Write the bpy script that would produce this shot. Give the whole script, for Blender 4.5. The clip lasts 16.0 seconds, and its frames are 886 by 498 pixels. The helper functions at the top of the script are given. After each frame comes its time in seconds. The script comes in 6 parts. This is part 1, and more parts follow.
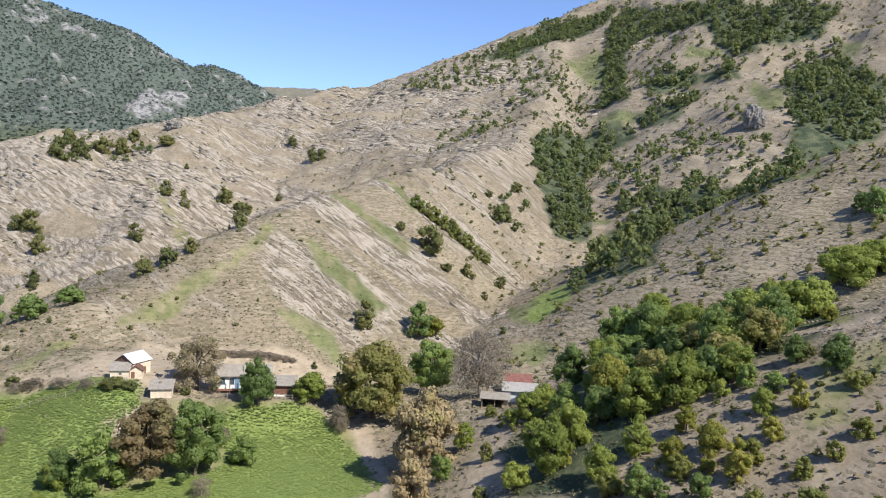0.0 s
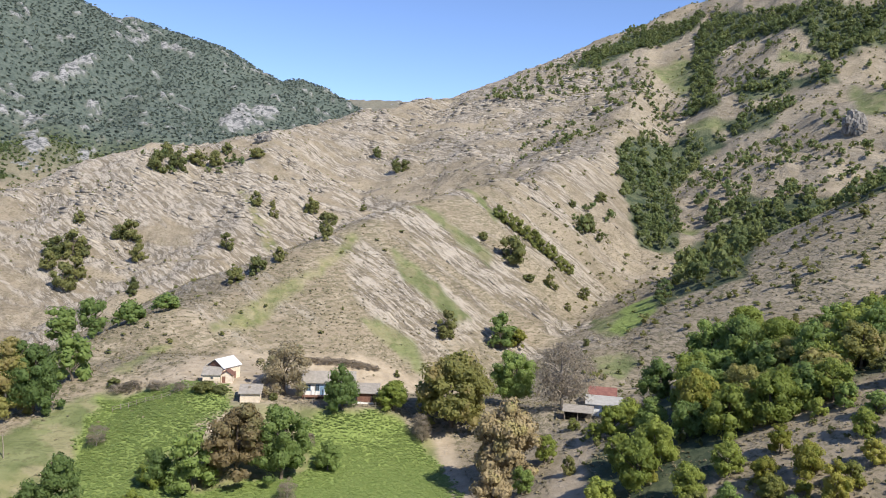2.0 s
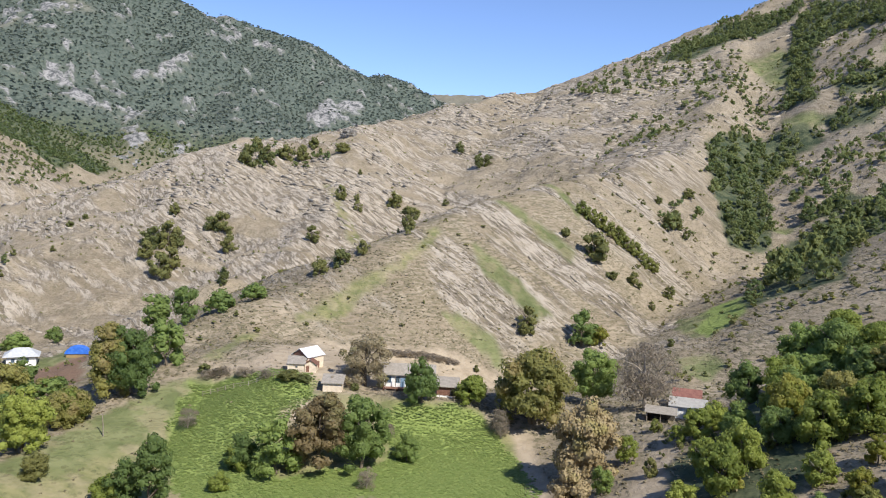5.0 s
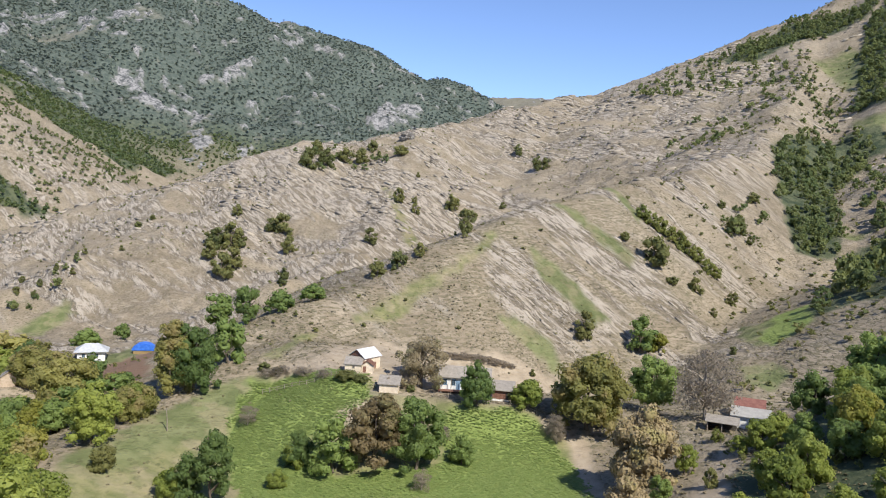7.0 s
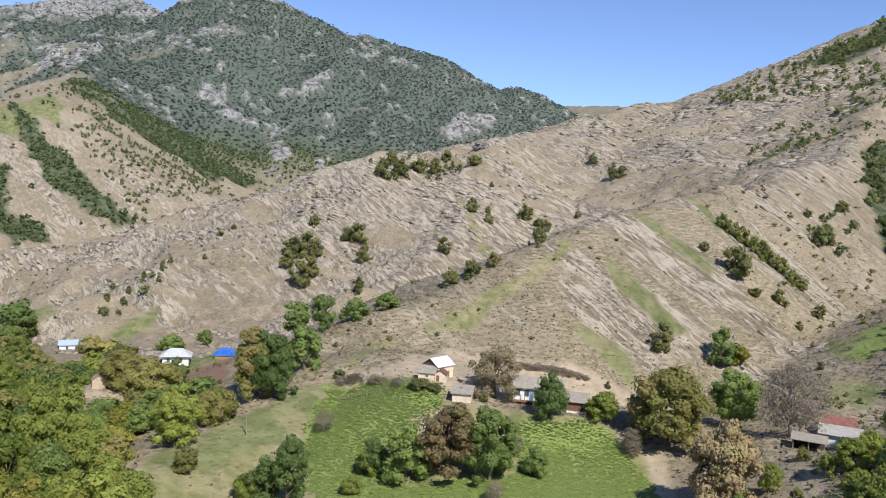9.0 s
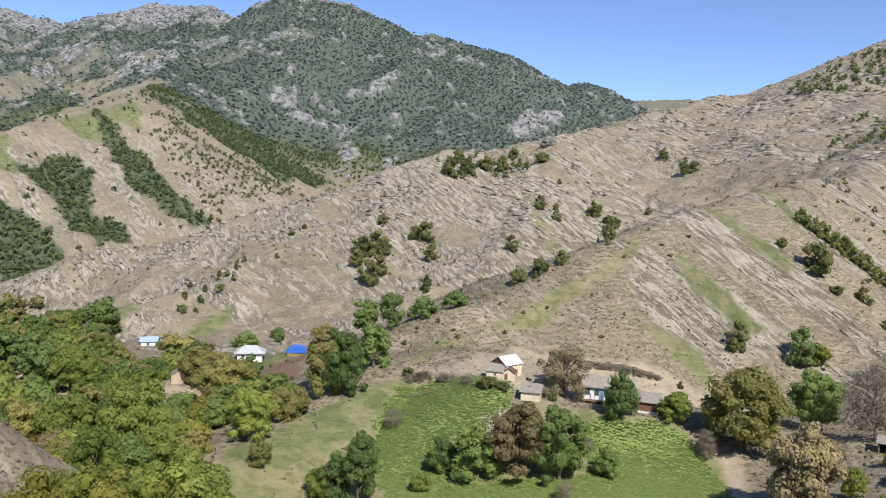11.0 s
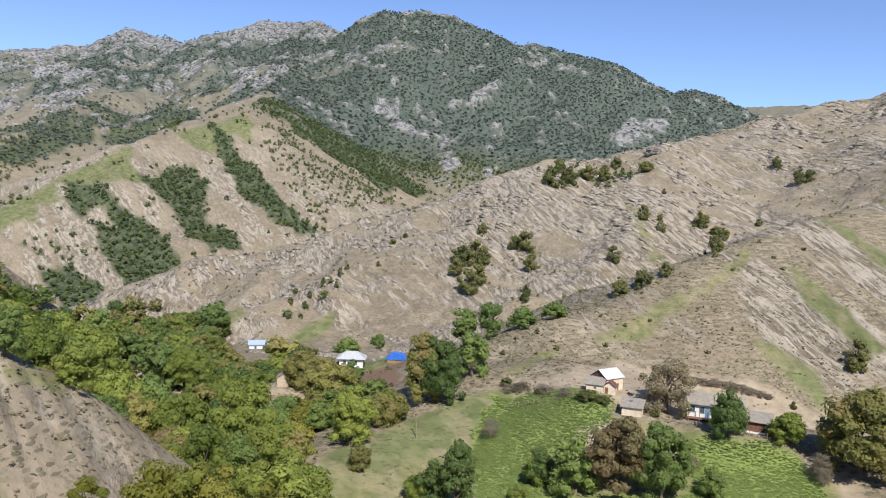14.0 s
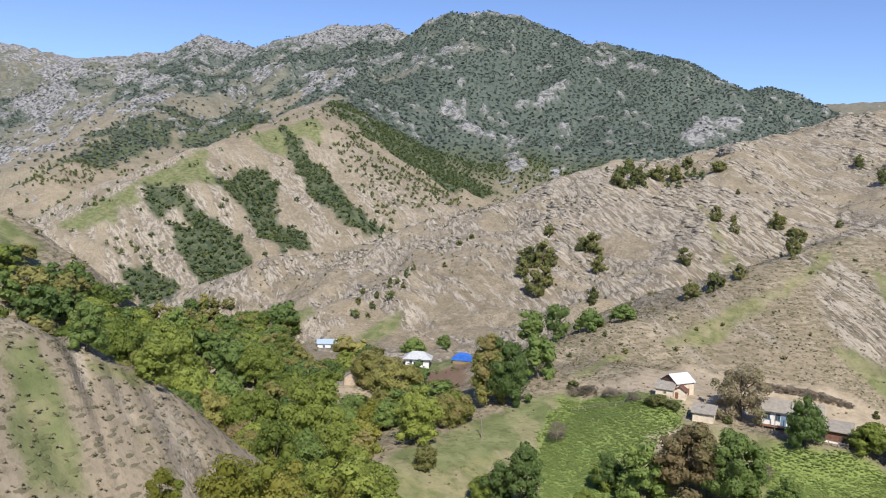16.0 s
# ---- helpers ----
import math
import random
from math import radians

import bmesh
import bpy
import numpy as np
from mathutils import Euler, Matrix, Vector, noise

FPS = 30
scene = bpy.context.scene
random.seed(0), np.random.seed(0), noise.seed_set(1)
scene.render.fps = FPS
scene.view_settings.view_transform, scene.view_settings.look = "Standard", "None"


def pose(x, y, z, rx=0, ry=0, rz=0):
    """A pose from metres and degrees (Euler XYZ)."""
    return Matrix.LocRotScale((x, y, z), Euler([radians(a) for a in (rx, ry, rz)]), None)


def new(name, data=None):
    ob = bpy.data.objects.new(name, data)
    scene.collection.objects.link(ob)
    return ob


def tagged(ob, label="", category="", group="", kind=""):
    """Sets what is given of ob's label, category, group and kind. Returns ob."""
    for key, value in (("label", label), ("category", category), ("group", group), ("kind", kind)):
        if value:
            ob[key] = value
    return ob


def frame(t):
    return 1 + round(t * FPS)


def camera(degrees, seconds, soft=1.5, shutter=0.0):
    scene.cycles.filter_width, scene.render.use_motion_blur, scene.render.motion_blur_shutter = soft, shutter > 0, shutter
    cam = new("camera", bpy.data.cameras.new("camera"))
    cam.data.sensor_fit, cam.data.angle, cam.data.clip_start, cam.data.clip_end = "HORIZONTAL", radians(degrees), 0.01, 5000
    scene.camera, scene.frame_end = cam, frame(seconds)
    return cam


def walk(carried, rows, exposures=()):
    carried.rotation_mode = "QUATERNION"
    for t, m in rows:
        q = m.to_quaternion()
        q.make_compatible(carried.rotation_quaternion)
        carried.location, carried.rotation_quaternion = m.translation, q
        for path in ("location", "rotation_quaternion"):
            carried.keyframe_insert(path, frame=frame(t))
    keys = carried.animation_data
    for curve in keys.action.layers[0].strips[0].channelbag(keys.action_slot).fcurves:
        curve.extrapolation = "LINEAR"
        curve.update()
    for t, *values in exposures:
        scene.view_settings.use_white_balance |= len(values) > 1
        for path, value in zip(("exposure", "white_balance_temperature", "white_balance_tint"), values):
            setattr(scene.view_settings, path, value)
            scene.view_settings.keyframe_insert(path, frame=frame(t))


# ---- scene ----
# ---- camera ----
EYE_Z = 1.6
cam = camera(59.84, 16.0, soft=1.0)
# seconds, and the turn in degrees; the camera is held at arm's length by somebody who turns on the spot
TURNS = [
    (0.0, 86.34, -2.35, -18.48),
    (0.5, 86.59, -2.09, -17.01),
    (1.0, 86.82, -2.08, -15.29),
    (1.5, 86.88, -2.14, -13.78),
    (2.0, 86.85, -2.27, -12.36),
    (2.5, 86.82, -2.32, -11.38),
    (3.0, 86.75, -2.36, -10.35),
    (3.5, 86.57, -2.59, -9.28),
    (4.0, 86.37, -2.67, -8.26),
    (6.5, 86.18, -3.05, -3.10),
    (7.0, 86.21, -3.08, -2.01),
    (7.5, 86.22, -3.00, -1.13),
    (8.0, 86.27, -2.87, 0.19),
    (8.5, 86.43, -2.94, 2.03),
    (9.0, 86.63, -2.90, 3.45),
    (11.5, 86.23, -2.13, 9.83),
    (12.0, 86.34, -2.09, 11.22),
    (12.5, 86.36, -2.18, 12.19),
    (13.0, 86.39, -2.30, 13.30),
    (13.5, 86.55, -2.41, 14.70),
    (14.0, 86.68, -2.44, 15.85),
    (14.5, 86.70, -2.40, 16.73),
    (15.0, 86.61, -2.33, 17.90),
    (15.5, 86.55, -2.28, 19.32),
    (16.0, 86.55, -2.37, 20.78),
]
ARM = 0.35


def hold(t, rx, ry, rz):
    a = radians(rz)
    return t, pose(-ARM * math.sin(a), ARM * (math.cos(a) - 1.0), EYE_Z, rx, ry, rz)


walk(cam, [hold(*row) for row in TURNS], [(0.0, 0.80), (4.0, 0.75), (8.0, 0.65), (12.0, 0.58), (16.0, 0.57)])

# ---- world and sun ----
SUN_AZ, SUN_EL = 150.0, 46.0     # degrees clockwise from +y, degrees above the horizon
world = bpy.data.worlds.new("sky")
scene.world = world
world.use_nodes = True
wn = world.node_tree
sky = wn.nodes.new("ShaderNodeTexSky")
sky.sky_type = "NISHITA"
sky.sun_disc = False
sky.sun_elevation, sky.sun_rotation = radians(SUN_EL), radians(SUN_AZ)
sky.altitude, sky.air_density, sky.dust_density, sky.ozone_density = 3000, 1.0, 0.05, 4.6
wn.nodes["Background"].inputs["Strength"].default_value = 0.13
air = wn.nodes.new("ShaderNodeMix")     # the white balance of a clear day over the hills
air.data_type, air.blend_type = "RGBA", "MULTIPLY"
air.inputs[0].default_value = 1.0
air.inputs[7].default_value = (0.95, 0.895, 0.945, 1.0)
wn.links.new(sky.outputs[0], air.inputs[6])
wn.links.new(air.outputs[2], wn.nodes["Background"].inputs["Color"])
sun = new("sun", bpy.data.lights.new("sun", "SUN"))
sun.data.energy, sun.data.angle, sun.data.color = 3.9, radians(0.53), (1.0, 0.935, 0.83)
sun_to = Vector((math.sin(radians(SUN_AZ)) * math.cos(radians(SUN_EL)), math.cos(radians(SUN_AZ)) * math.cos(radians(SUN_EL)), math.sin(radians(SUN_EL))))
sun.matrix_world = Matrix.Translation((60, -40, 120)) @ sun_to.to_track_quat("Z", "Y").to_matrix().to_4x4()

# ---- terrain: ridges, spurs and valley lines in metres (x, y, z), with their flanks ----
# name: slope of the left flank, of the right flank, rounding of the crest, depth of gullies, their spacing, the line
SPINES = {
    "spur": (0.45, 0.85, 7.8, 2.1, 34,
        [(-59.5, 207.6, -50.3), (-45.6, 218.0, -37.3), (-29.2, 227.6, -31.1), (-13.8, 239.9, -27.1), (10.6, 263.0, -13.1), (42.5, 291.2, -0.5), (75.1, 315.2, 7.8), (99.6, 345.0, 13.5), (141.8, 393.8, 25.0), (197, 459, 36.5), (258, 550, 74.0), (322, 654, 119.7), (386, 773, 177.4)]),
    "long_ridge": (0.48, 0.48, 10.4, 6.5, 65,
        [(-450, 466, -118.5), (-406, 487, -88.7), (-370, 507, -63.3), (-333, 527, -46.4), (-295, 546, -41.8), (-256, 566, -26.6), (-214, 583, -7.1), (-174, 603, 9.3), (-133, 627, 27.4), (-90, 649, 41.6), (-44, 674, 50.0), (-6, 702, 60.5), (33, 735, 73.7), (89, 778, 95.0), (153, 823, 113.3), (225, 862, 126.8), (299, 882, 147.5), (374, 890, 189.2), (411, 888, 222.2), (498, 866, 256.2)]),
    "east_mountain": (0.8, 0.8, 15.6, 10.4, 78,
        [(498, 866, 256.2), (587, 808, 316.6), (647, 670, 340.6), (681, 532, 299.1), (715, 380, 264.8)]),
    "ridge_rib_a": (0.5, 0.5, 6.5, 5.6, 33,
        [(-82, 629, 34.5), (-97, 586, 10.2), (-118, 527, -11.6), (-155, 489, -27.9), (-189, 455, -42.9), (-212, 422, -59.3), (-240.3, 399.0, -67.7)]),
    "ridge_rib_b": (0.5, 0.5, 6.5, 5.6, 29,
        [(-0, 675, 55.7), (-7, 594, 22.1), (-15, 513, -6.4), (-39, 444, -29.1), (-63.7, 400.0, -45.7)]),
    "ridge_rib_c": (0.5, 0.5, 10.4, 5.2, 39,
        [(163, 876, 120.7), (118, 747, 63.7), (113, 597, 17.6)]),
    "ridge_rib_d": (0.6, 0.8, 3.9, 2.6, 26,
        [(106, 803, 90.6), (132, 744, 80.6), (149, 658, 59.0), (157, 573, 35.4)]),
    "ridge_rib_f": (0.6, 0.6, 5.2, 2.6, 29,
        [(9, 675, 54.3), (28, 620, 24.9), (48, 572, 5.5), (59, 530, -10.8)]),
    "rib_crag": (0.5, 0.5, 10.4, 5.2, 39,
        [(306, 894, 114.3), (242, 659, 63.2), (223, 521, 44.2)]),
    "east_rib": (0.55, 0.55, 7.8, 3.9, 39,
        [(478, 437, 142.7), (421, 438, 105.2), (358, 423, 69.4), (309, 409, 45.1), (260.1, 394.5, 17.9), (217.1, 376.6, -4.5), (194.1, 363.1, -21.2)]),
    "east_spur": (0.55, 0.55, 7.8, 1.6, 29,
        [(263.1, 151.9, 38.9), (233.1, 209.2, 29.0), (228.8, 221.7, 24.4), (219.7, 238.1, 14.0), (209.0, 256.3, 3.9), (196.7, 265.9, -15.7), (165.0, 266.2, -32.4), (133.9, 252.9, -41.7), (102.7, 220.2, -44.8)]),
    "near_right": (0.5, 0.38, 7.8, 0.8, 18,
        [(126.9, 46.2, -0.8), (117.5, 79.3, -5.8), (111.2, 98.4, -11.9), (111.3, 112.1, -16.7), (108.9, 123.5, -22.1), (99.2, 136.5, -29.7), (86.9, 144.6, -36.1), (74.8, 146.7, -41.0)]),
    "field_edge": (0.5, 0.28, 6.5, 0.7, 18,
        [(47.6, 166.1, -42.4), (26.6, 168.0, -41.4), (8.9, 169.9, -40.5), (-9.0, 171.2, -38.0), (-24.7, 195.5, -36.7), (-32.0, 189.0, -38.4), (-40.4, 176.3, -42.2), (-49.2, 160.0, -45.1), (-54.9, 143.8, -46.3), (-59.6, 130.1, -46.8), (-62.7, 118.0, -49.7)]),
    "near_left": (1.0, 1.0, 3.9, 0.9, 16,
        [(-78.2, 21.0, 1.6), (-72.5, 41.9, -5.0), (-66.8, 54.8, -11.2), (-64.5, 59.5, -13.6), (-61.7, 64.3, -17.0), (-58.7, 67.0, -20.9), (-55.5, 69.7, -24.3), (-52.4, 70.4, -26.7), (-49.5, 69.2, -29.4)]),
    "left_hill": (1.2, 0.55, 5.0, 0.9, 26,
        [(-234.3, 104.3, 24.0), (-209.5, 136.0, 10.3), (-185.7, 152.5, -5.1), (-170.9, 157.2, -14.6), (-155.4, 161.5, -26.7), (-141.4, 163.3, -33.4), (-128.6, 163.4, -38.8), (-114.2, 160.7, -43.9), (-102.9, 158.5, -46.6), (-87.7, 152.0, -52.1)]),
    "green_hill": (0.55, 0.55, 19.5, 20.8, 91,
        [(-801, 501, -97.7), (-772, 634, -43.8), (-765, 724, -27.8), (-754, 829, 17.2), (-751, 955, 69.5), (-742, 1063, 101.3), (-732, 1199, 141.8), (-868, 1566, 230.9), (-1091, 2070, 393.2), (-1385, 2661, 595.6)]),
    "green_hill_rib": (0.6, 0.6, 13.0, 11.7, 65,
        [(-713, 1211, 136.9), (-616, 1140, 101.3), (-516, 1040, 21.9), (-417, 937, -55.8)]),
    "far_range": (0.55, 0.5, 12.0, 74.0, 300,
        [(-3570, 2231, 683.5), (-3173, 2597, 650.9), (-2796, 2690, 573.0), (-2519, 2655, 566.7), (-2366, 2646, 587.9), (-2247, 2677, 472.8), (-2113, 2714, 640.4), (-1961, 2759, 615.7), (-1838, 2777, 563.7), (-1760, 2762, 642.3), (-1590, 2800, 695.5), (-1452, 2812, 674.2), (-1329, 2812, 691.7), (-1184, 2816, 526.3), (-1085, 2797, 503.7), (-915, 2799, 721.6), (-815, 2807, 700.9), (-684, 2808, 618.5), (-448, 2799, 575.0), (-247, 2769, 538.3), (-144, 2754, 395.8), (81, 2724, 429.6), (256, 2713, 345.8), (578, 2719, 244.8)]),
    "range_rib_a": (0.55, 0.55, 15.6, 26.0, 182,
        [(-915, 2799, 700.0), (-836, 2361, 440.0), (-742, 1986, 280.7), (-656, 1665, 142.5), (-588, 1456, 56.4)]),
    "range_rib_b": (0.55, 0.55, 15.6, 39.0, 182,
        [(-448, 2799, 568.1), (-457, 2351, 338.2), (-452, 1958, 177.5), (-421, 1626, 75.0)]),
    "range_rib_c": (0.5, 0.5, 15.6, 39.0, 182,
        [(-2113, 2714, 645.4), (-1819, 2246, 433.5), (-1535, 1766, 255.8), (-1320, 1367, 117.8), (-1188, 1108, 30.0)]),
    "far_saddle": (0.3, 0.3, 78.0, 26.0, 390,
        [(-678, 4823, 616.8), (424, 4851, 638.4), (602, 4833, 651.4), (829, 4799, 655.7), (996, 4767, 664.4), (1666, 4576, 686.0), (3130, 3731, 772.9)]),
    "camera_hill": (0.62, 0.62, 2.0, 0.3, 10,
        [(-4.0, -2.0, 0.0), (4.0, -2.0, 0.0)]),
    "camera_back": (0.7, 0.7, 7.8, 1.3, 26,
        [(-60.0, -80.0, 12.0), (-20.0, -45.0, 10.0), (0.0, -12.0, 3.0), (25.0, -30.0, 9.0), (70.0, -40.0, 10.0)]),
    "gully_floor": (0.5, 0.5, 5.2, 0.7, 20,
        [(60.7, 150.2, -40.6), (77.8, 172.3, -43.4), (92.6, 207.0, -42.1), (114.1, 244.7, -37.8), (156.9, 298.8, -29.7), (191.4, 356.9, -18.2), (231, 435, 2.5), (281, 539, 37.7)]),
    "valley_floor": (0.12, 0.12, 15.6, 0.5, 26,
        [(38.3, 125.2, -51.3), (11.4, 130.5, -48.7), (-22.3, 126.3, -52.8), (-42.5, 116.7, -55.0), (-71.0, 145.6, -57.4), (-109.5, 224.5, -63.5), (-125.2, 281.2, -65.5), (-202.5, 350.7, -77.1), (-317, 437, -93.6), (-458, 458, -106.8), (-664, 465, -112.2)]),
}


def lattice(ix, iy, seed):
    n = (ix.astype(np.int64) * 374761393 + iy.astype(np.int64) * 668265263 + seed * 1274126177) & 0xFFFFFFFF
    n = ((n ^ (n >> 13)) * 1103515245 + 12345) & 0xFFFFFFFF
    n = ((n ^ (n >> 16)) * 69069 + 1) & 0xFFFFFFFF
    return (n >> 8).astype(np.float64) / 8388608.0 - 1.0


def value_noise(x, y, seed=0):
    ix, iy = np.floor(x), np.floor(y)
    fx, fy = x - ix, y - iy
    ux, uy = fx * fx * (3 - 2 * fx), fy * fy * (3 - 2 * fy)
    a, b = lattice(ix, iy, seed), lattice(ix + 1, iy, seed)
    c, d = lattice(ix, iy + 1, seed), lattice(ix + 1, iy + 1, seed)
    return (a + (b - a) * ux) * (1 - uy) + (c + (d - c) * ux) * uy


def fbm(x, y, octaves=4, seed=0):
    total, amp, norm = 0.0, 1.0, 0.0
    for k in range(octaves):
        total = total + amp * value_noise(x * 2 ** k + 17.3 * k, y * 2 ** k - 9.1 * k, seed + k)
        norm += amp
        amp *= 0.5
    return total / norm


def step(a, b, v):
    u = np.clip((v - a) / (b - a), 0, 1)
    return u * u * (3 - 2 * u)


def flank(line, x, y, left, right, radius):
    """The height of the two flanks of a ridge line, and the distance to the line."""
    top, near = np.full(x.shape, -1e9), np.full(x.shape, 1e18)
    for (x0, y0, z0), (x1, y1, z1) in zip(line[:-1], line[1:]):
        dx, dy = x1 - x0, y1 - y0
        size = math.hypot(dx, dy)
        u = np.clip(((x - x0) * dx + (y - y0) * dy) / (size * size), 0, 1)
        px, py = x - x0 - u * dx, y - y0 - u * dy
        d = np.sqrt(px * px + py * py)
        if left == right:
            slope = left
        else:
            slope = 0.5 * (left + right) + 0.5 * (left - right) * (dx * py - dy * px) / (size * (d + 1e-6))
        top = np.maximum(top, z0 + u * (z1 - z0) - slope * (np.sqrt(d * d + radius * radius) - radius))
        near = np.minimum(near, d)
    return top, near


# level ground under the houses: x, y, z, radius
PADS = [
    (-8.0, 174.5, -38.3, 8.0),
    (-4.0, 163.5, -40.5, 4.0),
    (15.0, 169.0, -41.2, 9.0),
    (23.0, 165.5, -41.7, 4.0),
    (-117.5, 288.5, -65.4, 10.0),
    (-101.5, 297.0, -64.3, 6.0),
    (-191.0, 350.0, -75.5, 9.0),
    (-104.0, 203.0, -53.4, 5.0),
    (68.8, 148.2, -40.5, 8.0),
    (74.0, 160.5, -41.9, 7.0),
]


def ground(x, y):
    """The height of the ground at x, y (arrays)."""
    x, y = np.asarray(x, float), np.asarray(y, float)
    r = np.hypot(x, y)
    soft = 0.8 + 0.008 * r
    parts = []
    for k, (name, (left, right, radius, depth, spacing, line)) in enumerate(SPINES.items()):
        z, d = flank(line, x, y, left, right, radius)
        cx, cy = line[-1][0] - line[0][0], line[-1][1] - line[0][1]
        size = math.hypot(cx, cy)
        s = (x * cx + y * cy) / size
        wob = fbm(x / (spacing * 1.7), y / (spacing * 1.7), 2, 40 + k) * spacing * 0.55
        rib = 1.6 * (np.abs(fbm((s + wob) / spacing, d / (spacing * 3.5), 3, 90 + 7 * k)) - 0.2)
        fade = step(0.0, spacing * 0.9, d) * (1.0 - 0.5 * step(spacing * 3, spacing * 9, d))
        parts.append(z + depth * rib * fade)
    top = np.max(parts, axis=0)
    h = top + soft * np.log(sum(np.exp(np.clip((q - top) / soft, -40, 0)) for q in parts)) - soft * 0.15
    h = h + fbm(x / 30, y / 30, 4, 5) * (0.35 + 0.002 * np.minimum(r, 700)) * step(8, 40, r)
    far = step(500, 1500, r)
    h = h + far * (fbm(x / 160, y / 160, 5, 9) * 16)
    for px, py, pz, rad in PADS:
        d = np.hypot(x - px, y - py)
        h = pz + (h - pz) * step(rad, rad * 1.9, d)
    return h


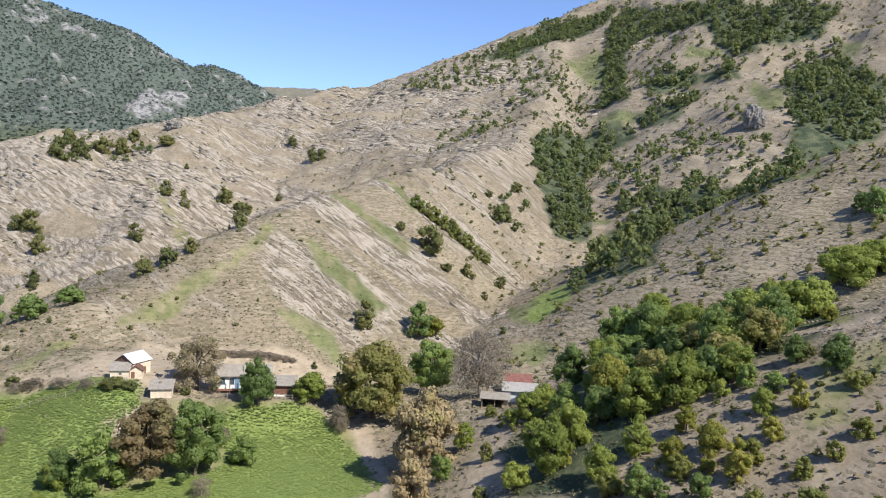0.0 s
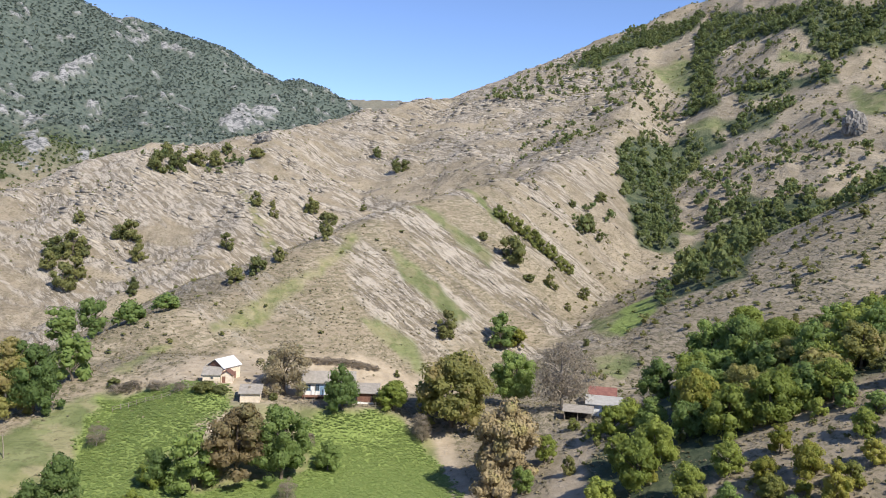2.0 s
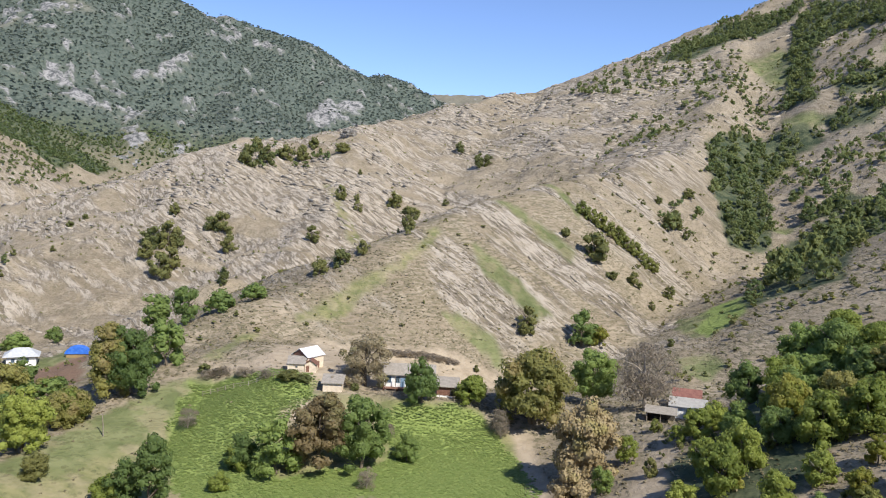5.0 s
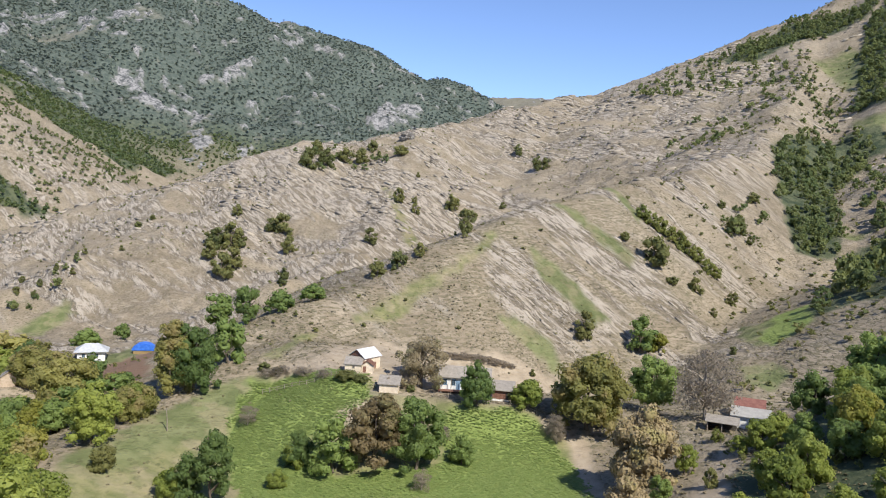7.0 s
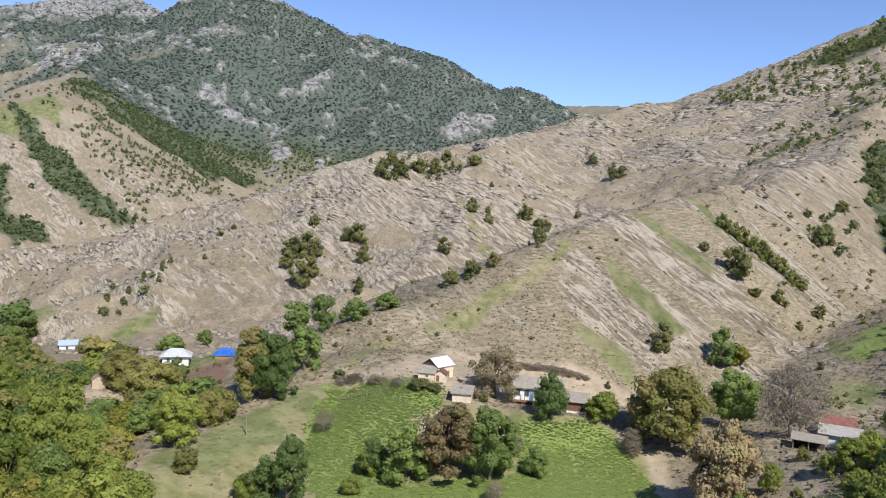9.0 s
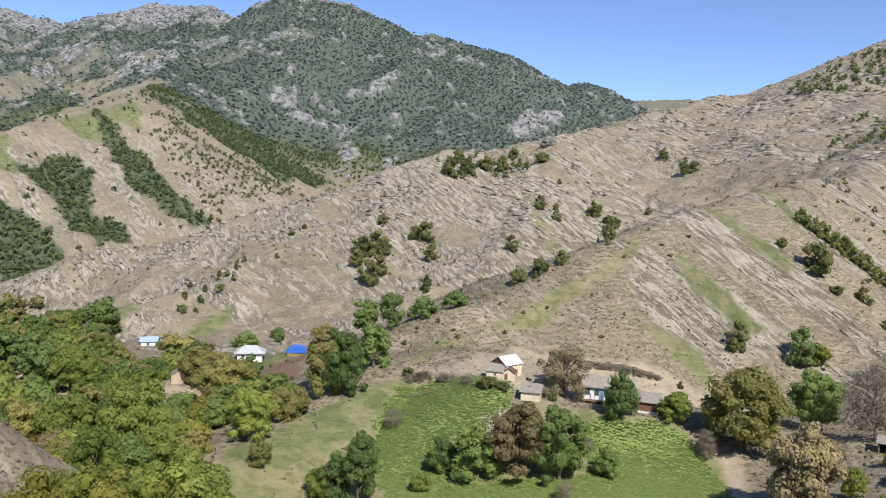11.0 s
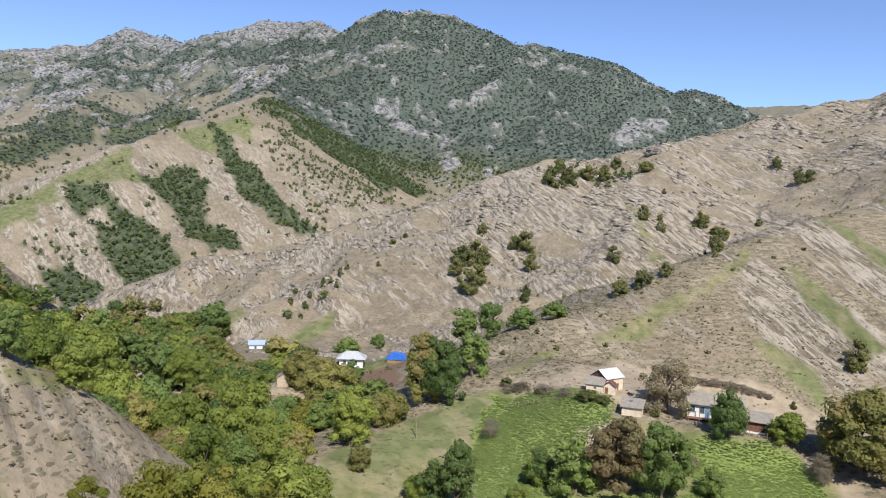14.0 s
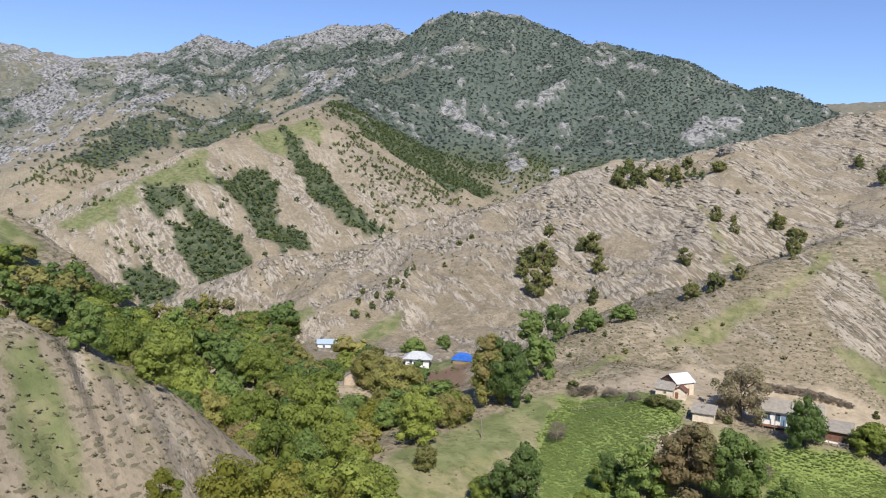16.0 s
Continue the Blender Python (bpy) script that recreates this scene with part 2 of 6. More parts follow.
# ---- ground cover: outlines in plan (x, y) ----
PATCHES = {
    "road_bank": ("dry", [(-34.8, 184.3), (-29.9, 211.5), (-26.9, 213.0), (-30.9, 186.9)]),
    "fern_left": ("fern", [(-35.8, 168.3), (-30.7, 175.3), (-21.5, 174.2), (-7.7, 168.4), (-9.0, 158.3), (-12.8, 152.3), (-16.8, 150.1), (-27.2, 141.4), (-29.4, 136.8), (-34.9, 150.1)]),
    "fern_right": ("fern", [(8.0, 156.8), (14.1, 157.4), (27.1, 159.4), (30.5, 151.6), (32.7, 140.1), (23.2, 134.3), (16.1, 125.1), (5.5, 127.0), (8.1, 146.0)]),
    "fern_low": ("fern", [(-33.1, 156.8), (-20.9, 145.4), (-11.1, 134.9), (5.1, 139.1), (19.8, 139.4), (33.3, 143.1), (32.5, 125.5), (-26.6, 128.5), (-31.5, 145.2)]),
    "fern_side": ("fern", [(-35.1, 175.3), (-20.9, 170.7), (-13.0, 164.6), (-8.5, 159.8), (-14.5, 153.8), (-19.2, 149.7), (-29.1, 145.6)]),
    "field_grass": ("dry", [(-35.4, 161.6), (-14.3, 162.5), (25.5, 159.4), (33.8, 151.4), (33.3, 125.0), (-29.6, 129.1)]),
    "track_a": ("path", [(-28.1, 179.3), (-27.8, 181.5), (-19.4, 182.7), (-16.0, 205.3), (-14.5, 196.7), (-18.5, 179.7)]),
    "track_b": ("path", [(-8.7, 216.3), (0.5, 218.6), (13.0, 218.9), (25.4, 219.9), (37.6, 222.4), (36.7, 220.7), (25.0, 218.6), (12.7, 217.6), (0.6, 217.1), (-8.5, 213.8)]),
    "near_floor": ("dry", [(-58.0, 128.9), (-46.3, 151.4), (-35.4, 161.6), (-27.6, 128.8), (-54.0, 120.3)]),
    "meadow_spur": ("grass", [(-59.0, 131.5), (-55.2, 148.0), (-48.5, 161.9), (-40.0, 174.6), (-31.3, 178.2), (-35.6, 162.2), (-41.4, 151.4), (-48.8, 137.7), (-52.3, 129.3)]),
    "bare_yard": ("path", [(-14.4, 153.0), (-11.8, 157.5), (-8.3, 157.9), (-9.4, 151.9), (-13.3, 151.7)]),
    "yard": ("path", [(-21.8, 177.7), (-10.3, 216.6), (14.6, 219.2), (37.4, 223.0), (44.0, 221.8), (23.0, 164.6), (-2.3, 168.0), (-13.2, 166.8)]),
    "slope_track": ("path", [(33.4, 154.9), (36.6, 152.7), (35.1, 128.4), (31.8, 119.2), (28.8, 122.4), (33.3, 133.4)]),
    "gully_track": ("path", [(48.6, 121.0), (54.6, 127.0), (54.0, 120.5), (42.0, 100.7), (40.7, 103.9)]),
    "left_top": ("grass", [(-180.8, 148.3), (-169.2, 150.5), (-158.1, 137.4), (-159.3, 130.8)]),
    "near_left_b": ("dry", [(-60.2, 59.1), (-59.5, 65.4), (-57.7, 62.6), (-59.3, 58.9)]),
    "plough": ("plough", [(-111.0, 276.3), (-99, 300), (-65.5, 191.6), (-73.8, 188.6)]),
    "white_yard": ("grass", [(-115.2, 280.6), (-114, 320), (-104.0, 295.8), (-107.5, 273.5)]),
    # grove litter, carried on downhill to paint in the dark shade below the trees
    "near_wood_shade": ("wood", [(64.4, 119.9), (111.7, 178.1), (96.5, 116.2), (104.4, 98.7), (91.2, 92.1), (77.0, 98.4), (63.8, 96.1), (50.7, 84.2), (45.1, 93.9), (49.9, 115.5)]),
    "green_wood_a": ("wood", [(-729, 1131), (-669, 1090), (-623, 1057), (-568, 1023), (-527, 992), (-473, 959), (-444, 952), (-461, 928), (-504, 943), (-540, 950), (-590, 987), (-655, 1049)]),
    "green_wood_b": ("wood", [(-682, 890), (-660, 903), (-683, 959), (-659, 981), (-608, 945), (-594, 905), (-568, 877), (-539, 878), (-506, 865), (-523, 814), (-555, 830), (-595, 856), (-632, 873)]),
    "green_wood_c": ("wood", [(-736, 822), (-688, 830), (-658, 816), (-612, 814), (-551, 783), (-562, 771), (-602, 769), (-662, 805), (-687, 803), (-677, 782), (-690, 776)]),
    "green_wood_d": ("wood", [(-656, 779), (-614, 778), (-568, 778), (-539, 778), (-366, 506), (-558, 710), (-586, 727), (-618, 746)]),
    "green_wood_e": ("wood", [(-642, 678), (-621, 695), (-579, 693), (-397, 469), (-593, 656), (-627, 669)]),
    "green_wood_f": ("wood", [(-759, 1376), (-731, 1402), (-668, 1433), (-588, 1424), (-504, 1345), (-631, 1670), (-754, 1742), (-821, 1658)]),
    "green_wood_g": ("wood", [(-751, 1423), (-779, 1618), (-704, 1649), (-615, 1525), (-503, 1508), (-448, 1481), (-498, 1341), (-538, 1337), (-644, 1387), (-704, 1377)]),
    "green_open_a": ("open", [(-656, 1196), (-658, 1360), (-536, 1175), (-438, 968), (-503, 1007), (-568, 1058), (-624, 1110)]),
    "green_open_b": ("open", [(-583, 1254), (-538, 1337), (-426, 1198), (-419, 1088), (-451, 1046), (-490, 1058)]),
    "green_open_c": ("open", [(-660, 738), (-606, 725), (-652, 702), (-688, 696)]),
    "green_top_a": ("grass", [(-750, 691), (-752, 751), (-741, 791), (-753, 834), (-742, 894), (-738, 950), (-708, 903), (-654, 878), (-681, 844), (-740, 816), (-729, 788), (-715, 784), (-725, 758), (-699, 729), (-723, 714), (-734, 699)]),
    "green_top_b": ("grass", [(-740, 1046), (-727, 1126), (-698, 1191), (-667, 1160), (-643, 1117), (-693, 1102), (-672, 1055), (-682, 1038), (-710, 1036)]),
    "far_wood_a": ("wood", [(-1386, 1432), (-1382, 1519), (-1376, 1633), (-1266, 1489), (-1196, 1303), (-1235, 1280)]),
    "far_wood_b": ("wood", [(-1389, 1716), (-1443, 1962), (-1105, 1664), (-767, 1090), (-1240, 1576), (-1271, 1530)]),
    "far_open": ("open", [(-1449, 1214), (-1525, 1416), (-1335, 1380), (-1172, 1213), (-1128, 1073), (-1197, 1014)]),
    "crag_a": ("crag", [(-1008, 2302), (-847, 2120), (-694, 1971), (-701, 1942), (-809, 2008), (-955, 2220)]),
    "crag_b": ("crag", [(-716, 1852), (-677, 1887), (-619, 1798), (-656, 1789), (-700, 1813)]),
    "crag_c": ("crag", [(-624, 1745), (-575, 1758), (-512, 1729), (-544, 1697), (-592, 1696)]),
    "crag_d": ("crag", [(-511, 1726), (-500, 1759), (-428, 1588), (-442, 1570)]),
    "crag_e": ("crag", [(-490, 1536), (-474, 1548), (-432, 1508), (-444, 1495)]),
    "crag_f": ("crag", [(-388, 1594), (-346, 1730), (-290, 1723), (-331, 1688), (-368, 1612)]),
    "crag_g": ("crag", [(-683, 2206), (-672, 2336), (-643, 2252), (-657, 2177)]),
    "crag_h": ("crag", [(-621, 2092), (-614, 2203), (-597, 2189), (-604, 2088)]),
    "crag_i": ("crag", [(-516, 2068), (-460, 2142), (-436, 2142), (-469, 2028), (-474, 1989), (-497, 2000)]),
    "crag_j": ("crag", [(-569, 1989), (-562, 2069), (-534, 2012), (-541, 1955)]),
    "crag_k": ("crag", [(-587, 2286), (-556, 2332), (-534, 2252), (-569, 2253)]),
    "crag_l": ("crag", [(-469, 2540), (-396, 2733), (-448, 2554)]),
    "crag_m": ("crag", [(-420, 1909), (-395, 1962), (-381, 1909), (-403, 1870)]),
    "crag_n": ("crag", [(-151, 2113), (-108, 2285), (-43, 2341), (10, 2296), (-18, 2216), (-110, 2095)]),
    "crag_o": ("crag", [(-1052, 1819), (-1096, 2101), (-1074, 2091), (-919, 1622)]),
    "crag_p": ("crag", [(-1144, 2277), (-1008, 2302), (-1007, 2281), (-1093, 2193)]),
    "crag_q": ("crag", [(-873, 2203), (-816, 2295), (-749, 2204), (-813, 2114)]),
    "crag_r": ("crag", [(-859, 1701), (-822, 1706), (-714, 1702), (-722, 1691), (-800, 1636)]),
    "crag_s": ("crag", [(-466, 2357), (-428, 2663), (-417, 2488), (-462, 2300)]),
    "crag_t": ("crag", [(-362, 2620), (-257, 2540), (-263, 2510), (-357, 2584)]),
    "scar_a": ("crag", [(-2267, 2339), (-2164, 2374), (-1812, 2120), (-1693, 1931), (-2091, 2184)]),
    "scar_b": ("crag", [(-2760, 2444), (-2820, 2675), (-2273, 2235), (-2406, 2205)]),
    "scar_c": ("crag", [(-2373, 1987), (-2406, 2205), (-2125, 2042), (-1988, 1761)]),
    "scar_d": ("crag", [(-1622, 2296), (-1532, 2331), (-1403, 2169), (-1563, 2244)]),
    "scar_e": ("crag", [(-1150, 1864), (-1151, 1940), (-1045, 1777), (-1063, 1752)]),
    "scar_f": ("crag", [(-1505, 2044), (-1521, 2139), (-1481, 2098), (-1477, 2021)]),
    "scar_g": ("crag", [(-1663, 1760), (-1592, 1863), (-1558, 1848), (-1493, 1620)]),
    "scar_h": ("crag", [(-1907, 1811), (-1938, 1930), (-1605, 1579)]),
    "wood_top": ("wood", [(419, 730), (465, 774), (456, 576), (498, 504), (464, 484), (438, 497), (418, 504), (413, 529), (421, 557), (425, 614), (419, 664), (402, 662), (368, 613), (331, 544), (324, 561), (361, 635)]),
    "wood_gully": ("wood", [(228, 493), (264, 526), (298, 533), (316, 520), (317, 500), (298, 505), (261, 463), (241, 440), (207, 367), (196, 354), (180, 354), (190, 388), (202, 419), (210, 440)]),
    "wood_gully_b": ("wood", [(327, 524), (341, 515), (357, 509), (367, 496), (336, 481), (325, 496)]),
    "wood_gully_c": ("wood", [(353, 551), (376, 539), (396, 495), (392, 484), (376, 516), (347, 532)]),
    "wood_east": ("wood", [(415, 460), (439, 462), (429, 406), (429, 389), (375, 338), (320, 336), (323, 354), (351, 381), (373, 414)]),
    "wood_foot": ("wood", [(205.4, 354.9), (231.2, 359.3), (256.5, 360.8), (276.6, 344.4), (194.3, 232.5), (252.4, 339.6), (175.1, 253.8), (145.2, 215.6), (137.0, 219.1), (132.7, 227.7), (124.7, 228.1), (130.8, 245.8), (151.3, 264.6)]),
    "wood_crest": ("open", [(203, 607), (226, 617), (245, 577), (254, 557), (225, 527), (206, 535), (184, 534), (167, 536), (189, 584)]),
    "wood_line": ("wood", [(230, 375), (254, 380), (254, 368), (234, 364), (224, 370)]),
    "open_skyline": ("open", [(271, 818), (338, 804), (427, 845), (463, 796), (396, 700), (366, 721), (313, 686), (280, 687), (238, 698), (200, 761)]),
    "wood_brow": ("wood", [(308, 786), (399, 846), (460, 794), (433, 758), (378, 765), (320, 752)]),
    "open_ridge": ("open", [(-97, 615), (-79, 628), (-51, 634), (-14, 626), (-8, 604), (-39, 602), (-75, 572)]),
    "open_flank": ("open", [(143.1, 359.0), (176.0, 391.1), (161.7, 351.9), (137.6, 330.5)]),
    "open_row_b": ("open", [(-211, 389), (-204, 414), (-189, 445), (-181, 441), (-194, 408), (-203, 384)]),
    "open_east": ("open", [(271, 473), (327, 464), (376, 468), (348, 416), (313, 340), (285, 342), (256, 361), (228, 377)]),
    "open_east_b": ("open", [(425, 700), (418, 603), (410, 543), (404, 493), (466, 470), (434, 425), (388, 432), (367, 496), (330, 530)]),
    "open_rib": ("open", [(329, 736), (363, 714), (329, 633), (331, 584), (300, 546), (248, 518), (260, 566), (254, 596)]),
    "open_row": ("wood", [(197.5, 239.3), (288.5, 336.9), (204.9, 222.4), (198.8, 216.9), (187.6, 221.4)]),
    "east_a": ("grass", [(360, 705), (387, 705), (395, 674), (359, 616), (343, 611), (353, 658)]),
    "east_b": ("grass", [(398, 558), (412, 527), (399, 533), (390, 550)]),
    "east_c": ("grass", [(392, 472), (378, 421), (357, 401), (351, 410), (367, 435)]),
    "east_d": ("grass", [(462, 460), (454, 435), (443, 426), (443, 440)]),
    "east_e": ("grass", [(312, 551), (325, 531), (327, 516), (310, 527)]),
    "east_f": ("grass", [(213, 381), (224, 369), (213, 368)]),
    "east_rim": ("grass", [(288.6, 339.1), (204.9, 222.4), (207.1, 213.1), (203.4, 208.6), (196.7, 217.2), (196.9, 230.3)]),
    "gully_meadow": ("fern", [(109.3, 231.9), (124.1, 252.3), (132.7, 251.7), (133.2, 242.6), (120.9, 227.2), (112.8, 222.5), (107.3, 221.9)]),
    "gully_meadow_c": ("grass", [(113.1, 256.2), (114.2, 247.4), (124.1, 252.3), (109.3, 230.8), (107.3, 221.9), (104.4, 225.5), (107.0, 240.8)]),
    "gully_meadow_b": ("grass", [(93.7, 209.7), (90.2, 195.5), (92.9, 190.9), (100.3, 196.7), (101.3, 208.2)]),
    "near_right_a": ("dry", [(84.5, 84.8), (88.9, 83.3), (92.5, 81.1), (86.5, 75.5), (80.3, 76.1), (77.4, 77.2)]),
    "near_right_b": ("dry", [(76.6, 77.1), (81.7, 76.2), (77.3, 72.5), (74.1, 73.4)]),
    "near_right_c": ("dry", [(96.3, 102.1), (99.8, 101.0), (100.8, 94.0), (96.5, 90.9), (95.1, 99.5)]),
    "terrace_path": ("path", [(94.6, 99.9), (95.5, 92.0), (99.1, 87.3), (97.5, 85.6), (93.4, 88.9), (93.1, 98.3)]),
    "strip_a": ("grass", [(53.1, 295.8), (58.5, 294.8), (80.6, 278.7), (77.8, 276.6), (65.5, 284.4)]),
    "strip_d": ("grass", [(79.4, 326.0), (91.5, 306.7), (88.1, 300.6)]),
    "strip_b": ("grass", [(40.2, 267.8), (43.1, 265.8), (54.4, 256.2), (65.2, 248.4), (60.3, 245.5), (50.3, 251.4), (42.8, 260.0)]),
    "strip_c": ("grass", [(27.6, 235.8), (33.8, 238.8), (38.9, 237.6), (43.0, 234.0), (45.2, 226.1), (39.0, 230.5), (31.9, 232.0)]),
    "left_patch": ("dry", [(1.0, 241.2), (10.5, 244.8), (20.2, 260.1), (28.2, 271.5), (29.1, 268.7), (22.1, 260.5), (13.4, 247.1), (4.5, 237.4), (0.7, 237.0)]),
    "left_patch_b": ("dry", [(-15.6, 223.3), (0.7, 241.2), (4.2, 237.4), (-7.8, 225.9)]),
    "near_left_strip": ("grass", [(-62.9, 52.5), (-62.5, 54.9), (-59.6, 53.9), (-56.9, 52.8), (-53.8, 52.1), (-50.9, 49.9), (-51.4, 45.3), (-55.5, 47.2), (-59.0, 49.8)]),
    "ridge_strip": ("dry", [(-23, 562), (-14, 528), (1, 472), (-3, 466), (-11, 497)]),
    "ridge_meadow": ("grass", [(-194, 381), (-189, 391), (-179, 407), (-173, 399), (-179, 379)]),
    "ridge_meadow_b": ("grass", [(-269, 439), (-261, 444), (-230, 396), (-233, 385)]),
}

STRIKE = (0.83, -0.555)          # the way the rock beds run down the spur, in plan
BED = (0.594, 0.046, 0.803)      # the normal of the tilted beds


def patch(poly, x, y, blur):
    """Soft mask of an outline, 1 inside."""
    poly = np.array(poly, float)
    out = np.zeros(x.shape)
    lo, hi = poly.min(0) - 4 * blur, poly.max(0) + 4 * blur
    sel = (x > lo[0]) & (x < hi[0]) & (y > lo[1]) & (y < hi[1])
    if not sel.any():
        return out
    px, py = x[sel], y[sel]
    px, py = px + 1.2 * blur * fbm(px / (3 * blur), py / (3 * blur), 3, 61), py + 1.2 * blur * fbm(px / (3 * blur), py / (3 * blur), 3, 67)
    odd, near = np.zeros(px.shape, bool), np.full(px.shape, 1e18)
    for (x0, y0), (x1, y1) in zip(poly, np.roll(poly, -1, 0)):
        dx, dy = x1 - x0, y1 - y0
        u = np.clip(((px - x0) * dx + (py - y0) * dy) / (dx * dx + dy * dy + 1e-9), 0, 1)
        near = np.minimum(near, np.hypot(px - x0 - u * dx, py - y0 - u * dy))
        if y0 != y1:
            odd ^= ((y0 > py) != (y1 > py)) & (px < dx * (py - y0) / dy + x0)
    out[sel] = step(-1.2 * blur, 0.3 * blur, np.where(odd, near, -near))
    return out


def cover(x, y, kinds=("grass", "dry", "fern", "path", "plough", "wood", "open")):
    """Masks of the kinds of ground cover at x, y."""
    r, az = np.hypot(x, y), np.degrees(np.arctan2(x, y))
    masks = {k: np.zeros(x.shape) for k in kinds}
    for kind, poly in PATCHES.values():
        if kind in masks:
            far = float(np.hypot(*np.mean(poly, 0)))
            masks[kind] = np.maximum(masks[kind], patch(poly, x, y, 0.5 + 0.0045 * far))
    if "wood" in masks:      # woods of the far range and of the top of the eastern mountain
        bare = step(-27, -34, az) * step(2700, 2200, r)
        broad = fbm(x / 420, y / 420, 4, 71) + 0.6 * fbm(x / 110, y / 110, 3, 72)
        lean = 0.62 - 0.70 * bare - 0.25 * step(-26, -34, az) - 0.2 * step(2900, 3500, r)
        masks["wood"] = np.maximum(masks["wood"], step(-0.05, 0.15, broad + lean) * step(1450, 1750, r))
        masks["wood"] *= 1 - step(3900, 4200, r)
        masks["wood"] *= 1 - 0.9 * crags(x, y) * step(1350, 1550, r)
    return masks


def crags(x, y):
    """Where bare rock stands out."""
    r, az = np.hypot(x, y), np.degrees(np.arctan2(x, y))
    far = 0.35 * fbm(x / 300, y / 300, 3, 81) + 0.35 * np.abs(fbm(x / 85, y / 85, 3, 84)) + 0.9 * fbm(x / 26, y / 26, 4, 82)
    out = np.zeros(x.shape)
    if (r > 1400).any():
        crest = flank(SPINES["far_range"][5], x, y, 0.5, 0.5, 10.0)[1]
        high = 0.62 * step(420, 40, crest) * step(-6, -17, az) + 0.20 * step(-20, -30, az) * step(1900, 2500, r)
        scar = np.zeros(x.shape)
        for kind, poly in PATCHES.values():
            if kind == "crag":
                scar = np.maximum(scar, patch(poly, x, y, 12.0))
        out = step(0.46, 0.62, far + high + 0.55 * scar) * step(1300, 1600, r)
    q = (x * -STRIKE[1] + y * STRIKE[0]) + 6 * fbm(x / 40, y / 40, 3, 83)
    beds = fbm(q / 9, (x * STRIKE[0] + y * STRIKE[1]) / 55, 3, 85) + 0.5 * fbm(x / 90, y / 90, 2, 86) + 0.30 * step(330, 480, r)
    mid = step(0.04, 0.26, beds) * step(190, 260, r) * (1 - step(1100, 1400, r)) * (1 - 0.7 * step(20, 28, az))
    hill = step(-0.05, 0.2, beds) * step(50, 60, r) * (1 - step(110, 130, r)) * step(-28, -31, az)
    return np.maximum(np.maximum(out, mid), hill)


def relief(x, y, h):
    """Rock beds and crags, on top of the ground."""
    r = np.hypot(x, y)
    rock = crags(x, y)
    mid = step(190, 260, r) * (1 - step(1300, 1600, r))
    q = x * BED[0] + y * BED[1] + h * BED[2] + 3 * fbm(x / 60, y / 60, 3, 87)
    saw = np.mod(q / 7.5 + 0.3 * fbm(x / 90, y / 90, 2, 88), 1.0)
    saw2 = np.mod(q / 3.1 + 0.5, 1.0)
    h = h + mid * (0.25 + rock) * (0.55 * (1 - saw) * step(0, 0.15, saw) + 0.25 * (1 - saw2) - 0.4) * step(170, 330, r)
    rough = step(240, 420, r) * (1 - step(1300, 1600, r))
    h = h + rough * (3.2 * fbm(x / 22, y / 22, 4, 92) - 8.0 * np.abs(fbm(x / 62, y / 62, 4, 93)) + 1.9 - 1.6 * np.abs(fbm(x / 13, y / 13, 3, 94)))
    far = step(1500, 2000, r)
    jag = 1 - np.abs(fbm(x / 75, y / 75, 4, 89)) * 2
    h = h + far * (rock * (3 + 7 * jag) + 10 * fbm(x / 60, y / 60, 4, 91) + (0.25 + rock) * 14 * (0.3 - np.abs(fbm(x / 26, y / 26, 3, 95))))
    return h


def surface(x, y):
    x, y = np.asarray(x, float), np.asarray(y, float)
    return relief(x, y, ground(x, y))


# ---- end of terrain ----


def z_at(x, y):
    return float(surface(np.array([float(x)]), np.array([float(y)]))[0])


